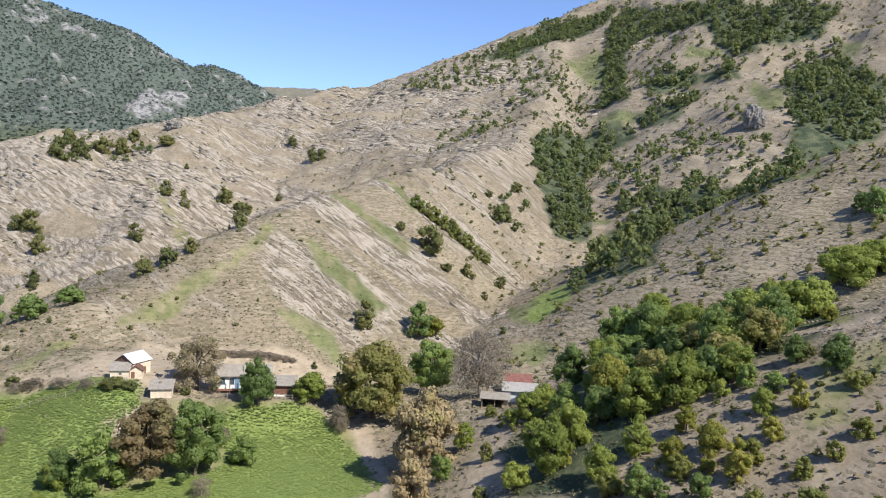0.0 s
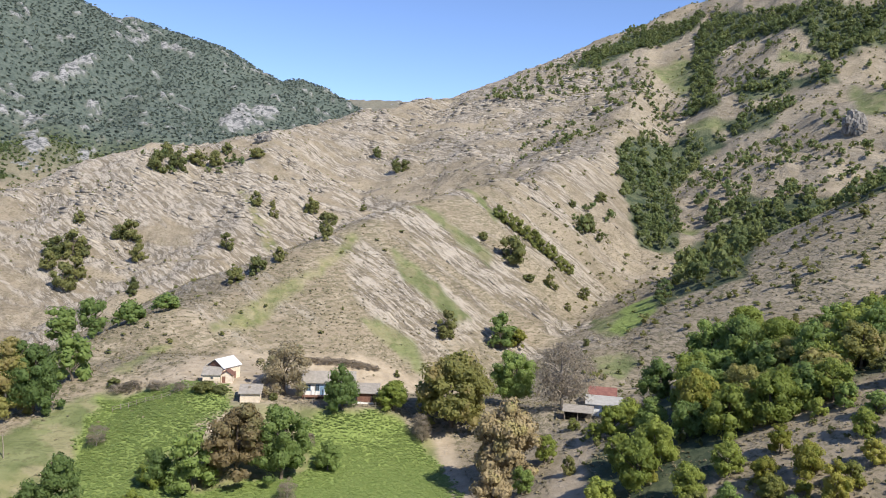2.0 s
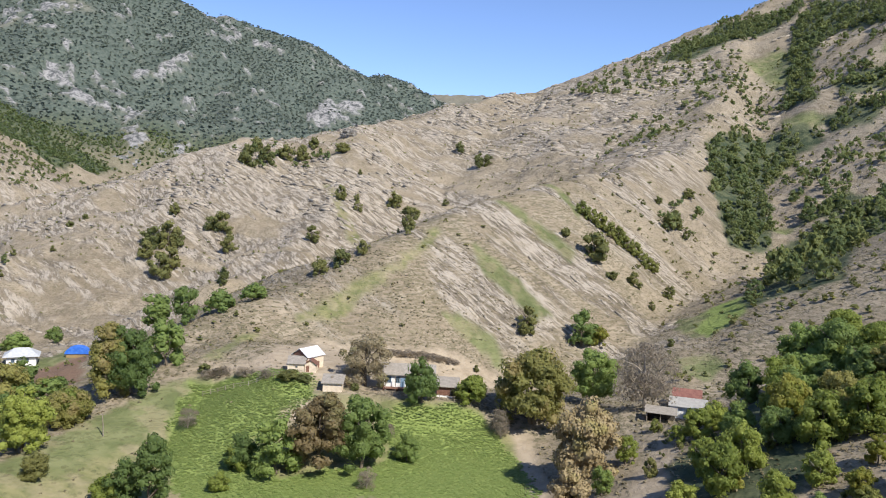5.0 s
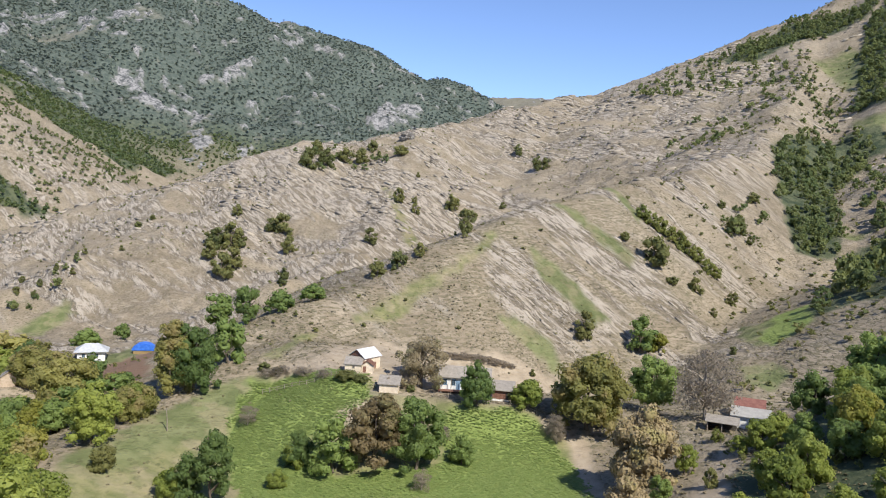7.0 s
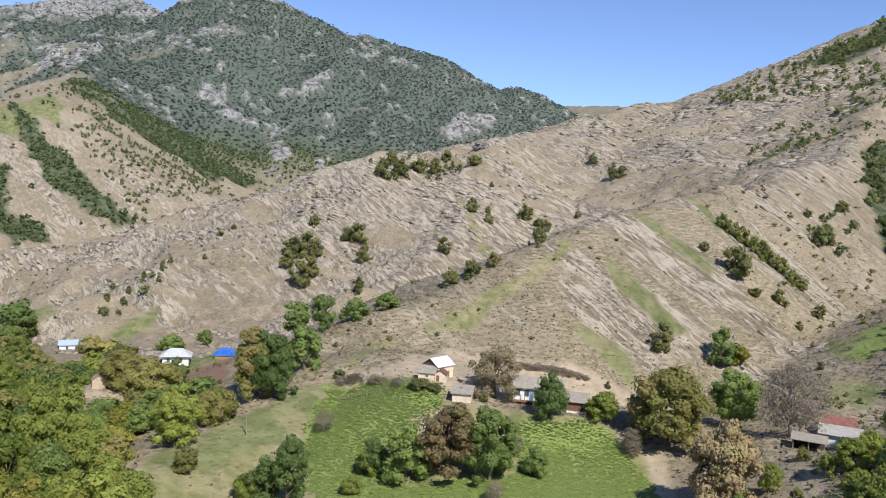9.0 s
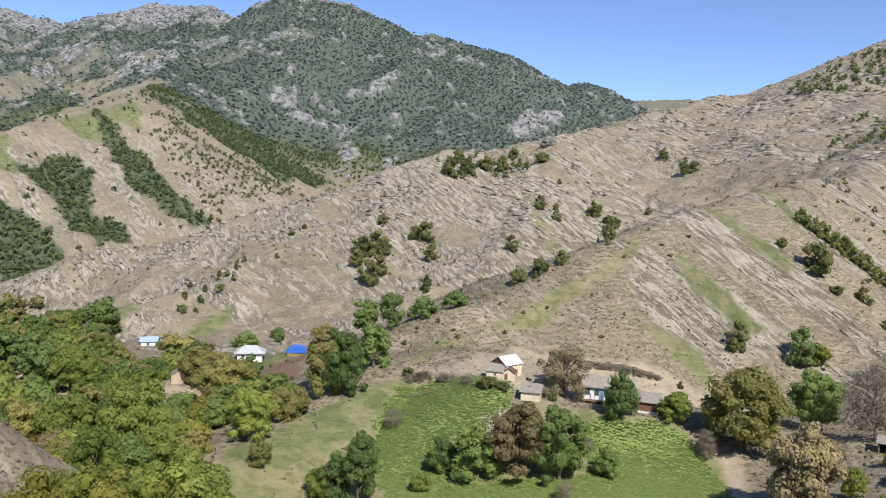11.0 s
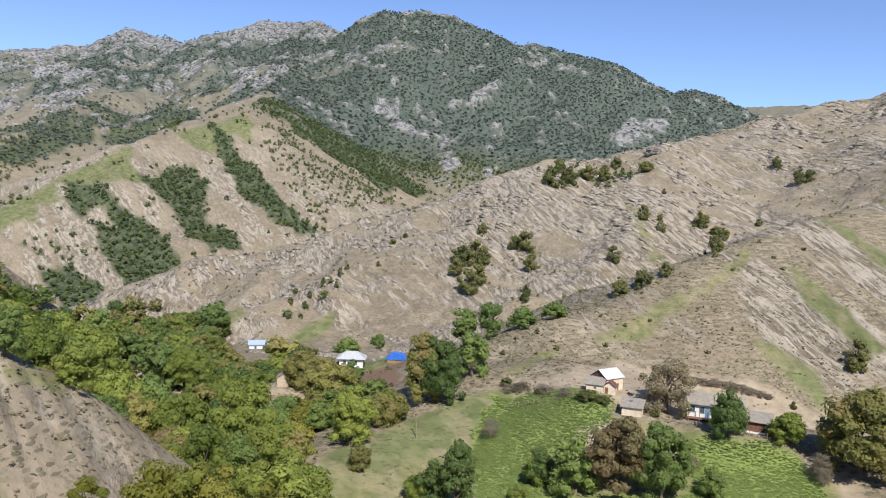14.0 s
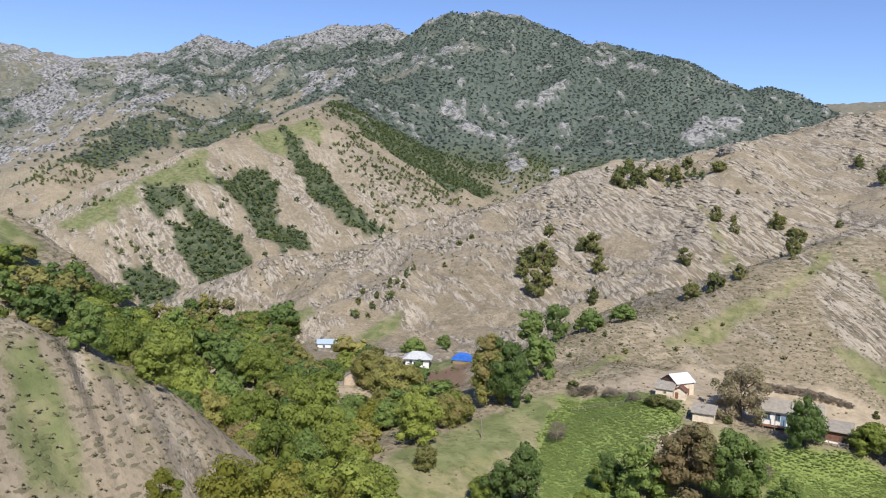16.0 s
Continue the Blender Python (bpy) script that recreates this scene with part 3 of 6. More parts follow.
# ---- materials ----
class Nodes:
    """A small helper to write node materials."""

    def __init__(self, name):
        self.m = bpy.data.materials.new(name)
        self.m.use_nodes = True
        self.t = self.m.node_tree
        self.b = self.t.nodes["Principled BSDF"]
        self.b.inputs["Specular IOR Level"].default_value = 0.25

    def add(self, kind, **inputs):
        n = self.t.nodes.new(kind)
        for k, v in inputs.items():
            self.put(n.inputs[k.replace("_", " ")], v)
        return n

    def put(self, socket, v):
        if hasattr(v, "is_linked"):
            self.t.links.new(v, socket)
        elif isinstance(v, tuple) and len(v) == 3 and socket.type == "RGBA":
            socket.default_value = (*v, 1)
        else:
            socket.default_value = v

    def attr(self, name):
        n = self.t.nodes.new("ShaderNodeAttribute")
        n.attribute_name = name
        return n.outputs["Fac"]

    def place(self):
        return self.t.nodes.new("ShaderNodeTexCoord").outputs["Object"]

    def noise(self, size, detail=4.0, rough=0.55, vector=None):
        n = self.add("ShaderNodeTexNoise", Scale=1.0 / size, Detail=detail, Roughness=rough)
        self.put(n.inputs["Vector"], vector if vector is not None else self.place())
        return n.outputs["Fac"]

    def ramp(self, fac, lo, hi):
        n = self.add("ShaderNodeMapRange", Value=fac)
        n.inputs["From Min"].default_value, n.inputs["From Max"].default_value = lo, hi
        n.interpolation_type = "SMOOTHSTEP"
        return n.outputs["Result"]

    def math(self, op, a, b=0.0):
        n = self.t.nodes.new("ShaderNodeMath")
        n.operation = op
        self.put(n.inputs[0], a)
        self.put(n.inputs[1], b)
        return n.outputs[0]

    def mix(self, fac, a, b):
        n = self.t.nodes.new("ShaderNodeMix")
        n.data_type = "RGBA"
        self.put(n.inputs[0], fac)
        self.put(n.inputs[6], a)
        self.put(n.inputs[7], b)
        return n.outputs[2]

    def dot(self, p, way):
        n = self.t.nodes.new("ShaderNodeVectorMath")
        n.operation = "DOT_PRODUCT"
        self.put(n.inputs[0], p)
        n.inputs[1].default_value = way
        return n.outputs["Value"]

    def axes(self, x, y, z):
        n = self.t.nodes.new("ShaderNodeCombineXYZ")
        for socket, v in zip(n.inputs, (x, y, z)):
            self.put(socket, v)
        return n.outputs[0]

    def done(self, colour, rough=0.9, bump=None, strength=0.5, distance=0.1, metal=0.0):
        self.put(self.b.inputs["Base Color"], colour)
        self.put(self.b.inputs["Roughness"], rough)
        self.b.inputs["Metallic"].default_value = metal
        if bump is not None:
            n = self.add("ShaderNodeBump", Height=bump, Strength=strength, Distance=distance)
            self.put(self.b.inputs["Normal"], n.outputs["Normal"])
        return self.m


def ground_material():
    k = Nodes("hillside_earth")
    p = k.place()
    big, mid, fine = k.noise(45, 5), k.noise(7, 5), k.noise(0.9, 4, 0.65)
    soil = k.mix(k.ramp(big, 0.35, 0.65), (0.24, 0.197, 0.141), (0.316, 0.264, 0.193))
    soil = k.mix(k.ramp(mid, 0.45, 0.75), soil, (0.342, 0.289, 0.215))
    # dry tufts and stones between them
    tuft = k.math("MULTIPLY", k.ramp(fine, 0.52, 0.62), k.ramp(k.noise(16, 3), 0.35, 0.6))
    soil = k.mix(k.math("MULTIPLY", tuft, 0.7), soil, (0.12, 0.11, 0.06))
    # tussocks drawn out along the contours
    flat = k.add("ShaderNodeMapping", Vector=p)
    flat.inputs["Scale"].default_value = (0.45, 0.45, 1.7)
    rows = k.math("MULTIPLY", k.ramp(k.noise(1.15, 4, 0.62, flat.outputs[0]), 0.49, 0.58), k.math("MULTIPLY", k.attr("terraced"), k.ramp(k.noise(24, 4), 0.30, 0.5)))
    soil = k.mix(k.math("MULTIPLY", rows, 0.6), soil, (0.125, 0.115, 0.065))
    # sheep terraces: thin uneven treads that follow the contours
    treads = k.math("ADD", k.math("MULTIPLY", k.dot(p, (0.0, 0.0, 1.0)), 5.0), k.math("MULTIPLY", k.noise(6, 4, 0.6), 16.0))
    treads = k.math("MULTIPLY", k.ramp(k.math("SINE", treads), 0.1, 0.9), k.ramp(k.noise(1.3, 3, 0.6), 0.42, 0.55))
    treads = k.math("MULTIPLY", treads, k.math("MULTIPLY", k.attr("terraced"), k.ramp(k.noise(30, 3), 0.34, 0.5)))
    soil = k.mix(k.math("MULTIPLY", treads, 0.5), soil, (0.135, 0.12, 0.072))
    dots = k.add("ShaderNodeTexVoronoi", Vector=flat.outputs[0], Scale=1.25, Randomness=1.0)
    spot = k.math("MULTIPLY", k.ramp(k.math("ADD", dots.outputs["Distance"], k.math("MULTIPLY", k.math("SUBTRACT", k.noise(0.8, 4, 0.7), 0.5), 1.1)), 0.38, 0.24), k.ramp(k.noise(9, 4), 0.36, 0.55))
    soil = k.mix(k.math("MULTIPLY", spot, 0.75), soil, (0.10, 0.095, 0.055))
    grit = k.ramp(k.noise(1.5, 3, 0.7), 0.48, 0.62)
    soil = k.mix(k.math("MULTIPLY", grit, 0.25), soil, (0.15, 0.13, 0.09))
    clump = k.ramp(k.noise(3.2, 3, 0.6), 0.6, 0.72)
    soil = k.mix(k.math("MULTIPLY", clump, 0.4), soil, (0.15, 0.14, 0.07))
    # broken stony ground of the farther slopes
    stony = k.attr("stony")
    rubble = k.noise(4.2, 6, 0.74)
    soil = k.mix(k.math("MULTIPLY", stony, k.math("MULTIPLY", k.ramp(rubble, 0.50, 0.42), 0.5)), soil, (0.15, 0.127, 0.092))
    soil = k.mix(k.math("MULTIPLY", stony, k.math("MULTIPLY", k.ramp(rubble, 0.56, 0.66), 0.55)), soil, (0.395, 0.35, 0.29))
    # rock beds: thin tilted layers, drawn out along the bedding
    sway = k.math("MULTIPLY", k.math("SUBTRACT", k.noise(34, 3), 0.5), 9.0)
    level = k.math("ADD", k.dot(p, BED), sway)
    along = k.math("MULTIPLY", k.dot(p, (0.718, -0.48, -0.504)), 0.15)
    aside = k.math("MULTIPLY", k.dot(p, (0.36, 0.876, -0.317)), 0.2)
    layers = k.axes(along, aside, level)
    beds = k.noise(1.9, 7, 0.74, layers)
    thin = k.noise(0.8, 4, 0.65, layers)
    stone = k.mix(k.ramp(beds, 0.45, 0.53), (0.13, 0.11, 0.086), (0.41, 0.363, 0.30))
    stone = k.mix(k.math("MULTIPLY", k.ramp(thin, 0.5, 0.38), 0.6), stone, (0.14, 0.12, 0.09))
    stone = k.mix(k.math("MULTIPLY", k.ramp(k.noise(2.2, 5, 0.7), 0.52, 0.62), 0.5), stone, (0.25, 0.21, 0.15))
    rock = k.attr("rock")
    soil = k.mix(k.math("MULTIPLY", rock, k.ramp(k.math("ADD", beds, k.math("MULTIPLY", k.noise(9, 4), 0.35)), 0.55, 0.68)), soil, stone)
    # far heath; its colours lean to blue grey to carry the haze of distance
    hazed_heath = k.mix(k.ramp(k.noise(22, 7, 0.72), 0.4, 0.6), (0.068, 0.084, 0.066), (0.16, 0.165, 0.135))
    soil = k.mix(k.attr("hazed_heath"), soil, hazed_heath)
    # far crags are grey
    crag = k.math("MULTIPLY", k.ramp(k.math("ADD", k.attr("crag"), k.math("MULTIPLY", k.math("SUBTRACT", k.noise(15, 5, 0.7), 0.5), 2.4)), 0.42, 0.6), k.ramp(k.attr("crag"), 0.02, 0.2))
    greys = k.mix(k.ramp(k.noise(11, 8, 0.78), 0.44, 0.55), (0.075, 0.08, 0.082), (0.31, 0.30, 0.295))
    soil = k.mix(crag, soil, greys)
    green = k.mix(k.ramp(k.noise(5, 5), 0.35, 0.65), (0.116, 0.136, 0.055), (0.185, 0.198, 0.092))
    dry = k.mix(k.ramp(k.noise(3, 5), 0.35, 0.65), (0.135, 0.15, 0.06), (0.225, 0.215, 0.105))
    lush = k.mix(k.ramp(k.noise(1.6, 5, 0.65), 0.35, 0.65), (0.155, 0.205, 0.055), (0.215, 0.27, 0.08))
    green = k.mix(k.math("MULTIPLY", spot, 0.45), green, (0.10, 0.10, 0.045))
    green = k.mix(k.math("MULTIPLY", k.ramp(mid, 0.5, 0.62), 0.4), green, (0.30, 0.25, 0.16))
    dry = k.mix(k.math("MULTIPLY", spot, 0.55), dry, (0.10, 0.11, 0.05))
    dry = k.mix(k.math("MULTIPLY", k.ramp(mid, 0.45, 0.62), 0.45), dry, (0.33, 0.275, 0.185))
    c = k.mix(k.attr("dry"), soil, dry)
    c = k.mix(k.attr("grass"), c, green)
    c = k.mix(k.attr("fern"), c, lush)
    litter = k.mix(k.ramp(k.noise(7, 6, 0.7), 0.4, 0.6), (0.042, 0.06, 0.034), (0.105, 0.118, 0.065))
    # far forest floor, with distance haze put into its bluish green
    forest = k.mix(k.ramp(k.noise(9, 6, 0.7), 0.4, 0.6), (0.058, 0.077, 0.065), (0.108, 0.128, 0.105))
    litter = k.mix(k.ramp(k.attr("hazed_heath"), 0.3, 0.6), litter, forest)
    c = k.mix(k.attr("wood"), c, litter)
    track = k.mix(k.ramp(k.noise(2.5, 5), 0.3, 0.7), (0.305, 0.25, 0.18), (0.385, 0.322, 0.24))
    c = k.mix(k.attr("path"), c, track)
    c = k.mix(k.attr("plough"), c, k.mix(fine, (0.16, 0.10, 0.065), (0.24, 0.16, 0.11)))
    bump = k.math("ADD", k.math("ADD", k.math("MULTIPLY", rubble, k.math("MULTIPLY", stony, 3.5)), k.math("ADD", k.math("MULTIPLY", fine, 0.28), k.math("MULTIPLY", k.math("ADD", rows, treads), 0.2))), k.math("ADD", k.math("ADD", k.math("MULTIPLY", mid, 0.7), k.math("MULTIPLY", spot, 0.12)), k.math("MULTIPLY", beds, k.math("MULTIPLY", rock, 4.0))))
    return k.done(c, 0.95, bump, 0.7, 0.8)


def leaf_material(name, dark, light, accent=None, clear=0.5):
    k = Nodes(name)
    isle = k.t.nodes.new("ShaderNodeNewGeometry").outputs["Random Per Island"]
    whole = k.t.nodes.new("ShaderNodeObjectInfo").outputs["Random"]
    tint = k.math("ADD", k.math("MULTIPLY", isle, 0.25), k.math("MULTIPLY", k.math("ADD", whole, k.attr("tint")), 0.7))
    c = k.mix(tint, dark, light)
    if accent:
        c = k.mix(k.ramp(k.noise(0.4, 3), 0.5, 0.65), c, accent)
    c = k.mix(k.math("MULTIPLY", k.ramp(k.noise(0.035, 4, 0.7), 0.5, 0.62), 0.25), c, tuple(0.7 * v for v in dark))
    m = k.done(c, 0.62)
    glow = k.add("ShaderNodeBsdfTranslucent", Color=k.mix(0.65, c, light))
    blend = k.add("ShaderNodeMixShader", Fac=clear)
    k.t.links.new(k.b.outputs[0], blend.inputs[1])
    k.t.links.new(glow.outputs[0], blend.inputs[2])
    k.t.links.new(blend.outputs[0], k.t.nodes["Material Output"].inputs["Surface"])
    return m


def plain(name, a, b, size=0.5, rough=0.85, strength=0.3, distance=0.02, metal=0.0, stripes=0.0):
    k = Nodes(name)
    n = k.noise(size, 6, 0.6)
    c = k.mix(k.ramp(n, 0.3, 0.7), a, b)
    c = k.mix(k.math("MULTIPLY", k.ramp(k.noise(size * 6, 3), 0.5, 0.7), 0.35), c, tuple(0.6 * v for v in a))
    bump = n
    if stripes:
        w = k.add("ShaderNodeTexWave", Vector=k.place(), Scale=1.0 / stripes, Distortion=0.3)
        bump = k.math("ADD", w.outputs["Fac"], k.math("MULTIPLY", n, 0.3))
        c = k.mix(k.math("MULTIPLY", w.outputs["Fac"], 0.25), c, tuple(0.5 * v for v in a))
    return k.done(c, rough, bump, strength, distance, metal)


def ledge_material():
    k = Nodes("ledge_stone")
    isle = k.t.nodes.new("ShaderNodeNewGeometry").outputs["Random Per Island"]
    c = k.mix(isle, (0.23, 0.20, 0.16), (0.42, 0.37, 0.30))
    c = k.mix(k.math("MULTIPLY", k.ramp(k.noise(0.5, 5, 0.7), 0.5, 0.65), 0.5), c, (0.13, 0.12, 0.10))
    return k.done(c, 0.92, k.noise(0.4, 5, 0.7), 0.6, 0.15)


LEAF = {
    "green": leaf_material("leaves_green", (0.123, 0.173, 0.040), (0.439, 0.489, 0.124)),
    "dark": leaf_material("leaves_dark_green", (0.109, 0.167, 0.060), (0.306, 0.395, 0.118)),
    "olive": leaf_material("leaves_olive", (0.206, 0.214, 0.074), (0.486, 0.453, 0.154), (0.356, 0.292, 0.138)),
    "brown": leaf_material("leaves_autumn_brown", (0.219, 0.178, 0.097), (0.438, 0.351, 0.191), (0.266, 0.254, 0.120)),
    "tan": leaf_material("leaves_autumn_tan", (0.255, 0.205, 0.112), (0.47, 0.375, 0.215), (0.33, 0.29, 0.12), 0.2),
    "yellow": leaf_material("leaves_yellow_green", (0.174, 0.193, 0.032), (0.465, 0.437, 0.116), (0.230, 0.273, 0.059)),
    "sparse": leaf_material("leaves_thin_grey_brown", (0.257, 0.236, 0.150), (0.438, 0.367, 0.238), (0.241, 0.241, 0.114)),
    "bare": leaf_material("leaves_dry_twigs", (0.194, 0.171, 0.131), (0.404, 0.345, 0.273)),
    "shrub": leaf_material("leaves_shrub", (0.126, 0.154, 0.060), (0.270, 0.266, 0.096)),
    "hedge": leaf_material("leaves_hedge", (0.168, 0.211, 0.062), (0.312, 0.313, 0.093)),
    "wood": leaf_material("leaves_woodland", (0.104, 0.155, 0.065), (0.259, 0.288, 0.106)),
    # the haze over the far range is put into this bluish leaf colour
    "range": leaf_material("leaves_far_woodland_hazed", (0.095, 0.127, 0.106), (0.171, 0.202, 0.161), None, 0.15),
    "tuft": leaf_material("dry_tuft_leaves", (0.176, 0.158, 0.091), (0.349, 0.293, 0.184), None, 0.2),
    "fern": leaf_material("fern_leaves", (0.172, 0.241, 0.065), (0.281, 0.340, 0.111), None, 0.12),
}
BARK = plain("bark", (0.10, 0.08, 0.06), (0.19, 0.16, 0.125), 0.15)
BARK_PALE = plain("pale_bark", (0.24, 0.21, 0.175), (0.36, 0.32, 0.27), 0.15)
CREAM = plain("cream_plaster", (0.62, 0.52, 0.40), (0.74, 0.64, 0.51), 0.6)
WHITE = plain("white_plaster", (0.70, 0.70, 0.68), (0.82, 0.82, 0.80), 0.6)
SHEET = plain("bright_sheet_metal", (0.78, 0.79, 0.80), (0.86, 0.86, 0.86), 0.8, 0.45, 0.25, 0.02, 0.3, 0.25)
GREY_ROOF = plain("grey_roof_sheets", (0.26, 0.235, 0.205), (0.36, 0.33, 0.29), 0.7, 0.8, 0.4, 0.03, 0.0, 0.3)
BROWN_ROOF = plain("rusty_brown_roof", (0.15, 0.075, 0.055), (0.22, 0.115, 0.085), 0.6, 0.7, 0.3, 0.03, 0.0, 0.3)
RED_ROOF = plain("faded_red_roof", (0.19, 0.085, 0.07), (0.27, 0.13, 0.105), 0.7, 0.7, 0.3, 0.03, 0.0, 0.3)
PALE_ROOF = plain("pale_grey_roof", (0.47, 0.49, 0.51), (0.60, 0.62, 0.64), 0.8, 0.55, 0.3, 0.03, 0.1, 0.3)
GREY_SHEET = plain("dull_grey_sheet", (0.33, 0.325, 0.31), (0.43, 0.42, 0.40), 0.8, 0.6, 0.3, 0.03, 0.1, 0.3)
BLUE_ROOF = plain("pale_blue_roof", (0.36, 0.47, 0.60), (0.46, 0.57, 0.70), 0.8, 0.5, 0.3, 0.03, 0.1, 0.3)
TARP = plain("blue_tarpaulin", (0.03, 0.13, 0.55), (0.06, 0.20, 0.68), 1.2, 0.45, 0.5, 0.08)
PLANK = plain("weathered_planks", (0.17, 0.085, 0.06), (0.27, 0.15, 0.11), 0.3, 0.85, 0.4, 0.02, 0.0, 0.18)
GREYWOOD = plain("grey_fence_wood", (0.20, 0.17, 0.135), (0.33, 0.29, 0.235), 0.2)
STONE = plain("rubble_stone", (0.19, 0.165, 0.13), (0.30, 0.26, 0.205), 0.35, 0.9, 0.8, 0.06)
LEDGE = ledge_material()
HAY = plain("stacked_hay", (0.23, 0.16, 0.08), (0.36, 0.26, 0.13), 0.3, 0.95, 0.8, 0.06)
GLASS = plain("window_glass", (0.05, 0.07, 0.09), (0.08, 0.11, 0.14), 1.0, 0.08, 0.0)
TRIM = plain("blue_painted_trim", (0.16, 0.25, 0.36), (0.22, 0.32, 0.43), 0.3, 0.6)
DARK = plain("dark_boards", (0.055, 0.05, 0.045), (0.10, 0.09, 0.08), 0.3)


# ---- mesh helpers ----
def mesh_of(name, verts, faces, material=None, smooth=False, normals=None):
    me = bpy.data.meshes.new(name)
    verts, faces = np.asarray(verts, float), np.asarray(faces, np.int64)
    me.vertices.add(len(verts))
    me.vertices.foreach_set("co", verts.ravel())
    me.loops.add(faces.size)
    me.loops.foreach_set("vertex_index", faces.ravel())
    me.polygons.add(len(faces))
    me.polygons.foreach_set("loop_start", np.arange(len(faces)) * faces.shape[1])
    me.update(calc_edges=True)
    if smooth:
        me.polygons.foreach_set("use_smooth", np.ones(len(faces), bool))
    if normals is not None:
        me.polygons.foreach_set("use_smooth", np.ones(len(faces), bool))
        me.normals_split_custom_set_from_vertices(np.asarray(normals, np.float32).tolist())
    if material:
        me.materials.append(material)
    return me


def put_attribute(me, name, values):
    a = me.attributes.new(name, "FLOAT", "POINT")
    a.data.foreach_set("value", np.asarray(values, np.float32))


def part(name, bm, material, parent, label=""):
    me = bpy.data.meshes.new(name)
    bm.to_mesh(me)
    bm.free()
    me.materials.append(material)
    ob = new(name, me)
    ob.parent = parent
    return tagged(ob, label)


def box(sx, sy, sz, x=0, y=0, z=0, bevel=0.03, turn=0.0):
    """A bevelled box that stands on z."""
    bm = bmesh.new()
    bmesh.ops.create_cube(bm, size=1, matrix=pose(x, y, z + sz / 2, 0, 0, turn) @ Matrix.Diagonal((sx, sy, sz, 1)))
    if bevel:
        bmesh.ops.bevel(bm, geom=list(bm.edges), offset=min(bevel, 0.3 * min(sx, sy, sz)), segments=1, affect="EDGES")
    return bm


def prism(points, depth):
    """An upright outline in x, z, from y = -depth/2 to depth/2."""
    bm = bmesh.new()
    a = [bm.verts.new((x, -depth / 2, z)) for x, z in points]
    b = [bm.verts.new((x, depth / 2, z)) for x, z in points]
    bm.faces.new(a)
    bm.faces.new(b[::-1])
    n = len(points)
    for i in range(n):
        bm.faces.new((a[i], b[i], b[(i + 1) % n], a[(i + 1) % n]))
    bmesh.ops.recalc_face_normals(bm, faces=bm.faces)
    return bm


def moved(bm, m):
    bmesh.ops.transform(bm, matrix=m, verts=bm.verts)
    return bm


def stand(name, label, category, x, y, z, turn, group=""):
    e = new(name)
    e.matrix_world = pose(x, y, z, 0, 0, turn)
    return tagged(e, label, category, group)


# ---- ground ----
def polar_axes():
    fine = np.arange(-54.0, 52.001, 0.19)
    rest = np.arange(55.0, 303.1, 3.0)
    az = np.radians(np.concatenate([fine, rest]))
    rings = [np.geomspace(1.0, 38.0, 26)[:-1], np.geomspace(38.0, 200.0, 120)[:-1], np.geomspace(200.0, 1000.0, 235)[:-1],
             np.geomspace(1000.0, 3600.0, 150)[:-1], np.geomspace(3600.0, 4950.0, 25)]
    return az, np.concatenate(rings)


def build_ground():
    az, rad = polar_axes()
    a, r = np.meshgrid(az, rad)
    x, y = (r * np.sin(a)).ravel(), (r * np.cos(a)).ravel()
    x, y = np.append(x, 0.0), np.append(y, 0.0)
    z = surface(x, y)
    n, m = len(rad), len(az)
    i, j = np.meshgrid(np.arange(n - 1), np.arange(m), indexing="ij")
    jn = (j + 1) % m
    quads = np.stack([i * m + j, i * m + jn, (i + 1) * m + jn, (i + 1) * m + j], -1).reshape(-1, 4)[:, ::-1]
    k = np.arange(m)
    hub = np.stack([np.full(m, n * m), k, (k + 1) % m], -1)
    loops = np.concatenate([quads.ravel(), hub.ravel()])
    me = bpy.data.meshes.new("ground")
    me.vertices.add(len(x))
    me.vertices.foreach_set("co", np.stack([x, y, z], -1).ravel())
    me.loops.add(len(loops))
    me.loops.foreach_set("vertex_index", loops)
    me.polygons.add(len(quads) + len(hub))
    me.polygons.foreach_set("loop_start", np.concatenate([np.arange(len(quads)) * 4, len(quads) * 4 + np.arange(m) * 3]))
    me.update(calc_edges=True)
    me.polygons.foreach_set("use_smooth", np.ones(len(me.polygons), bool))
    for kind, mask in cover(x, y).items():
        put_attribute(me, kind, mask)
    rr, rock = np.hypot(x, y), crags(x, y)
    put_attribute(me, "rock", rock * (1 - step(1300, 1600, rr)))
    put_attribute(me, "terraced", step(95, 170, rr) * (1 - step(300, 390, rr)))
    put_attribute(me, "stony", step(300, 430, rr) * (1 - 0.6 * step(1500, 1800, rr)) * step(-0.45, 0.1, fbm(x / 70, y / 70, 3, 78)))
    # far ground that takes the haze-tinted colours, set by distance from the eye
    put_attribute(me, "hazed_heath", step(1500, 1900, rr) * (1 - 0.25 * step(3900, 4200, rr)) * (0.8 + 0.2 * fbm(x / 240, y / 240, 3, 77)) * (1 - 0.62 * step(-27, -34, np.degrees(np.arctan2(x, y))) * step(2700, 2200, rr)))
    put_attribute(me, "crag", rock * step(1300, 1600, rr))
    me.materials.append(ground_material())
    return me


tagged(new("ground", build_ground()), "dry tan hillsides with rock beds, tufts and green strips", "ground", kind="structure")

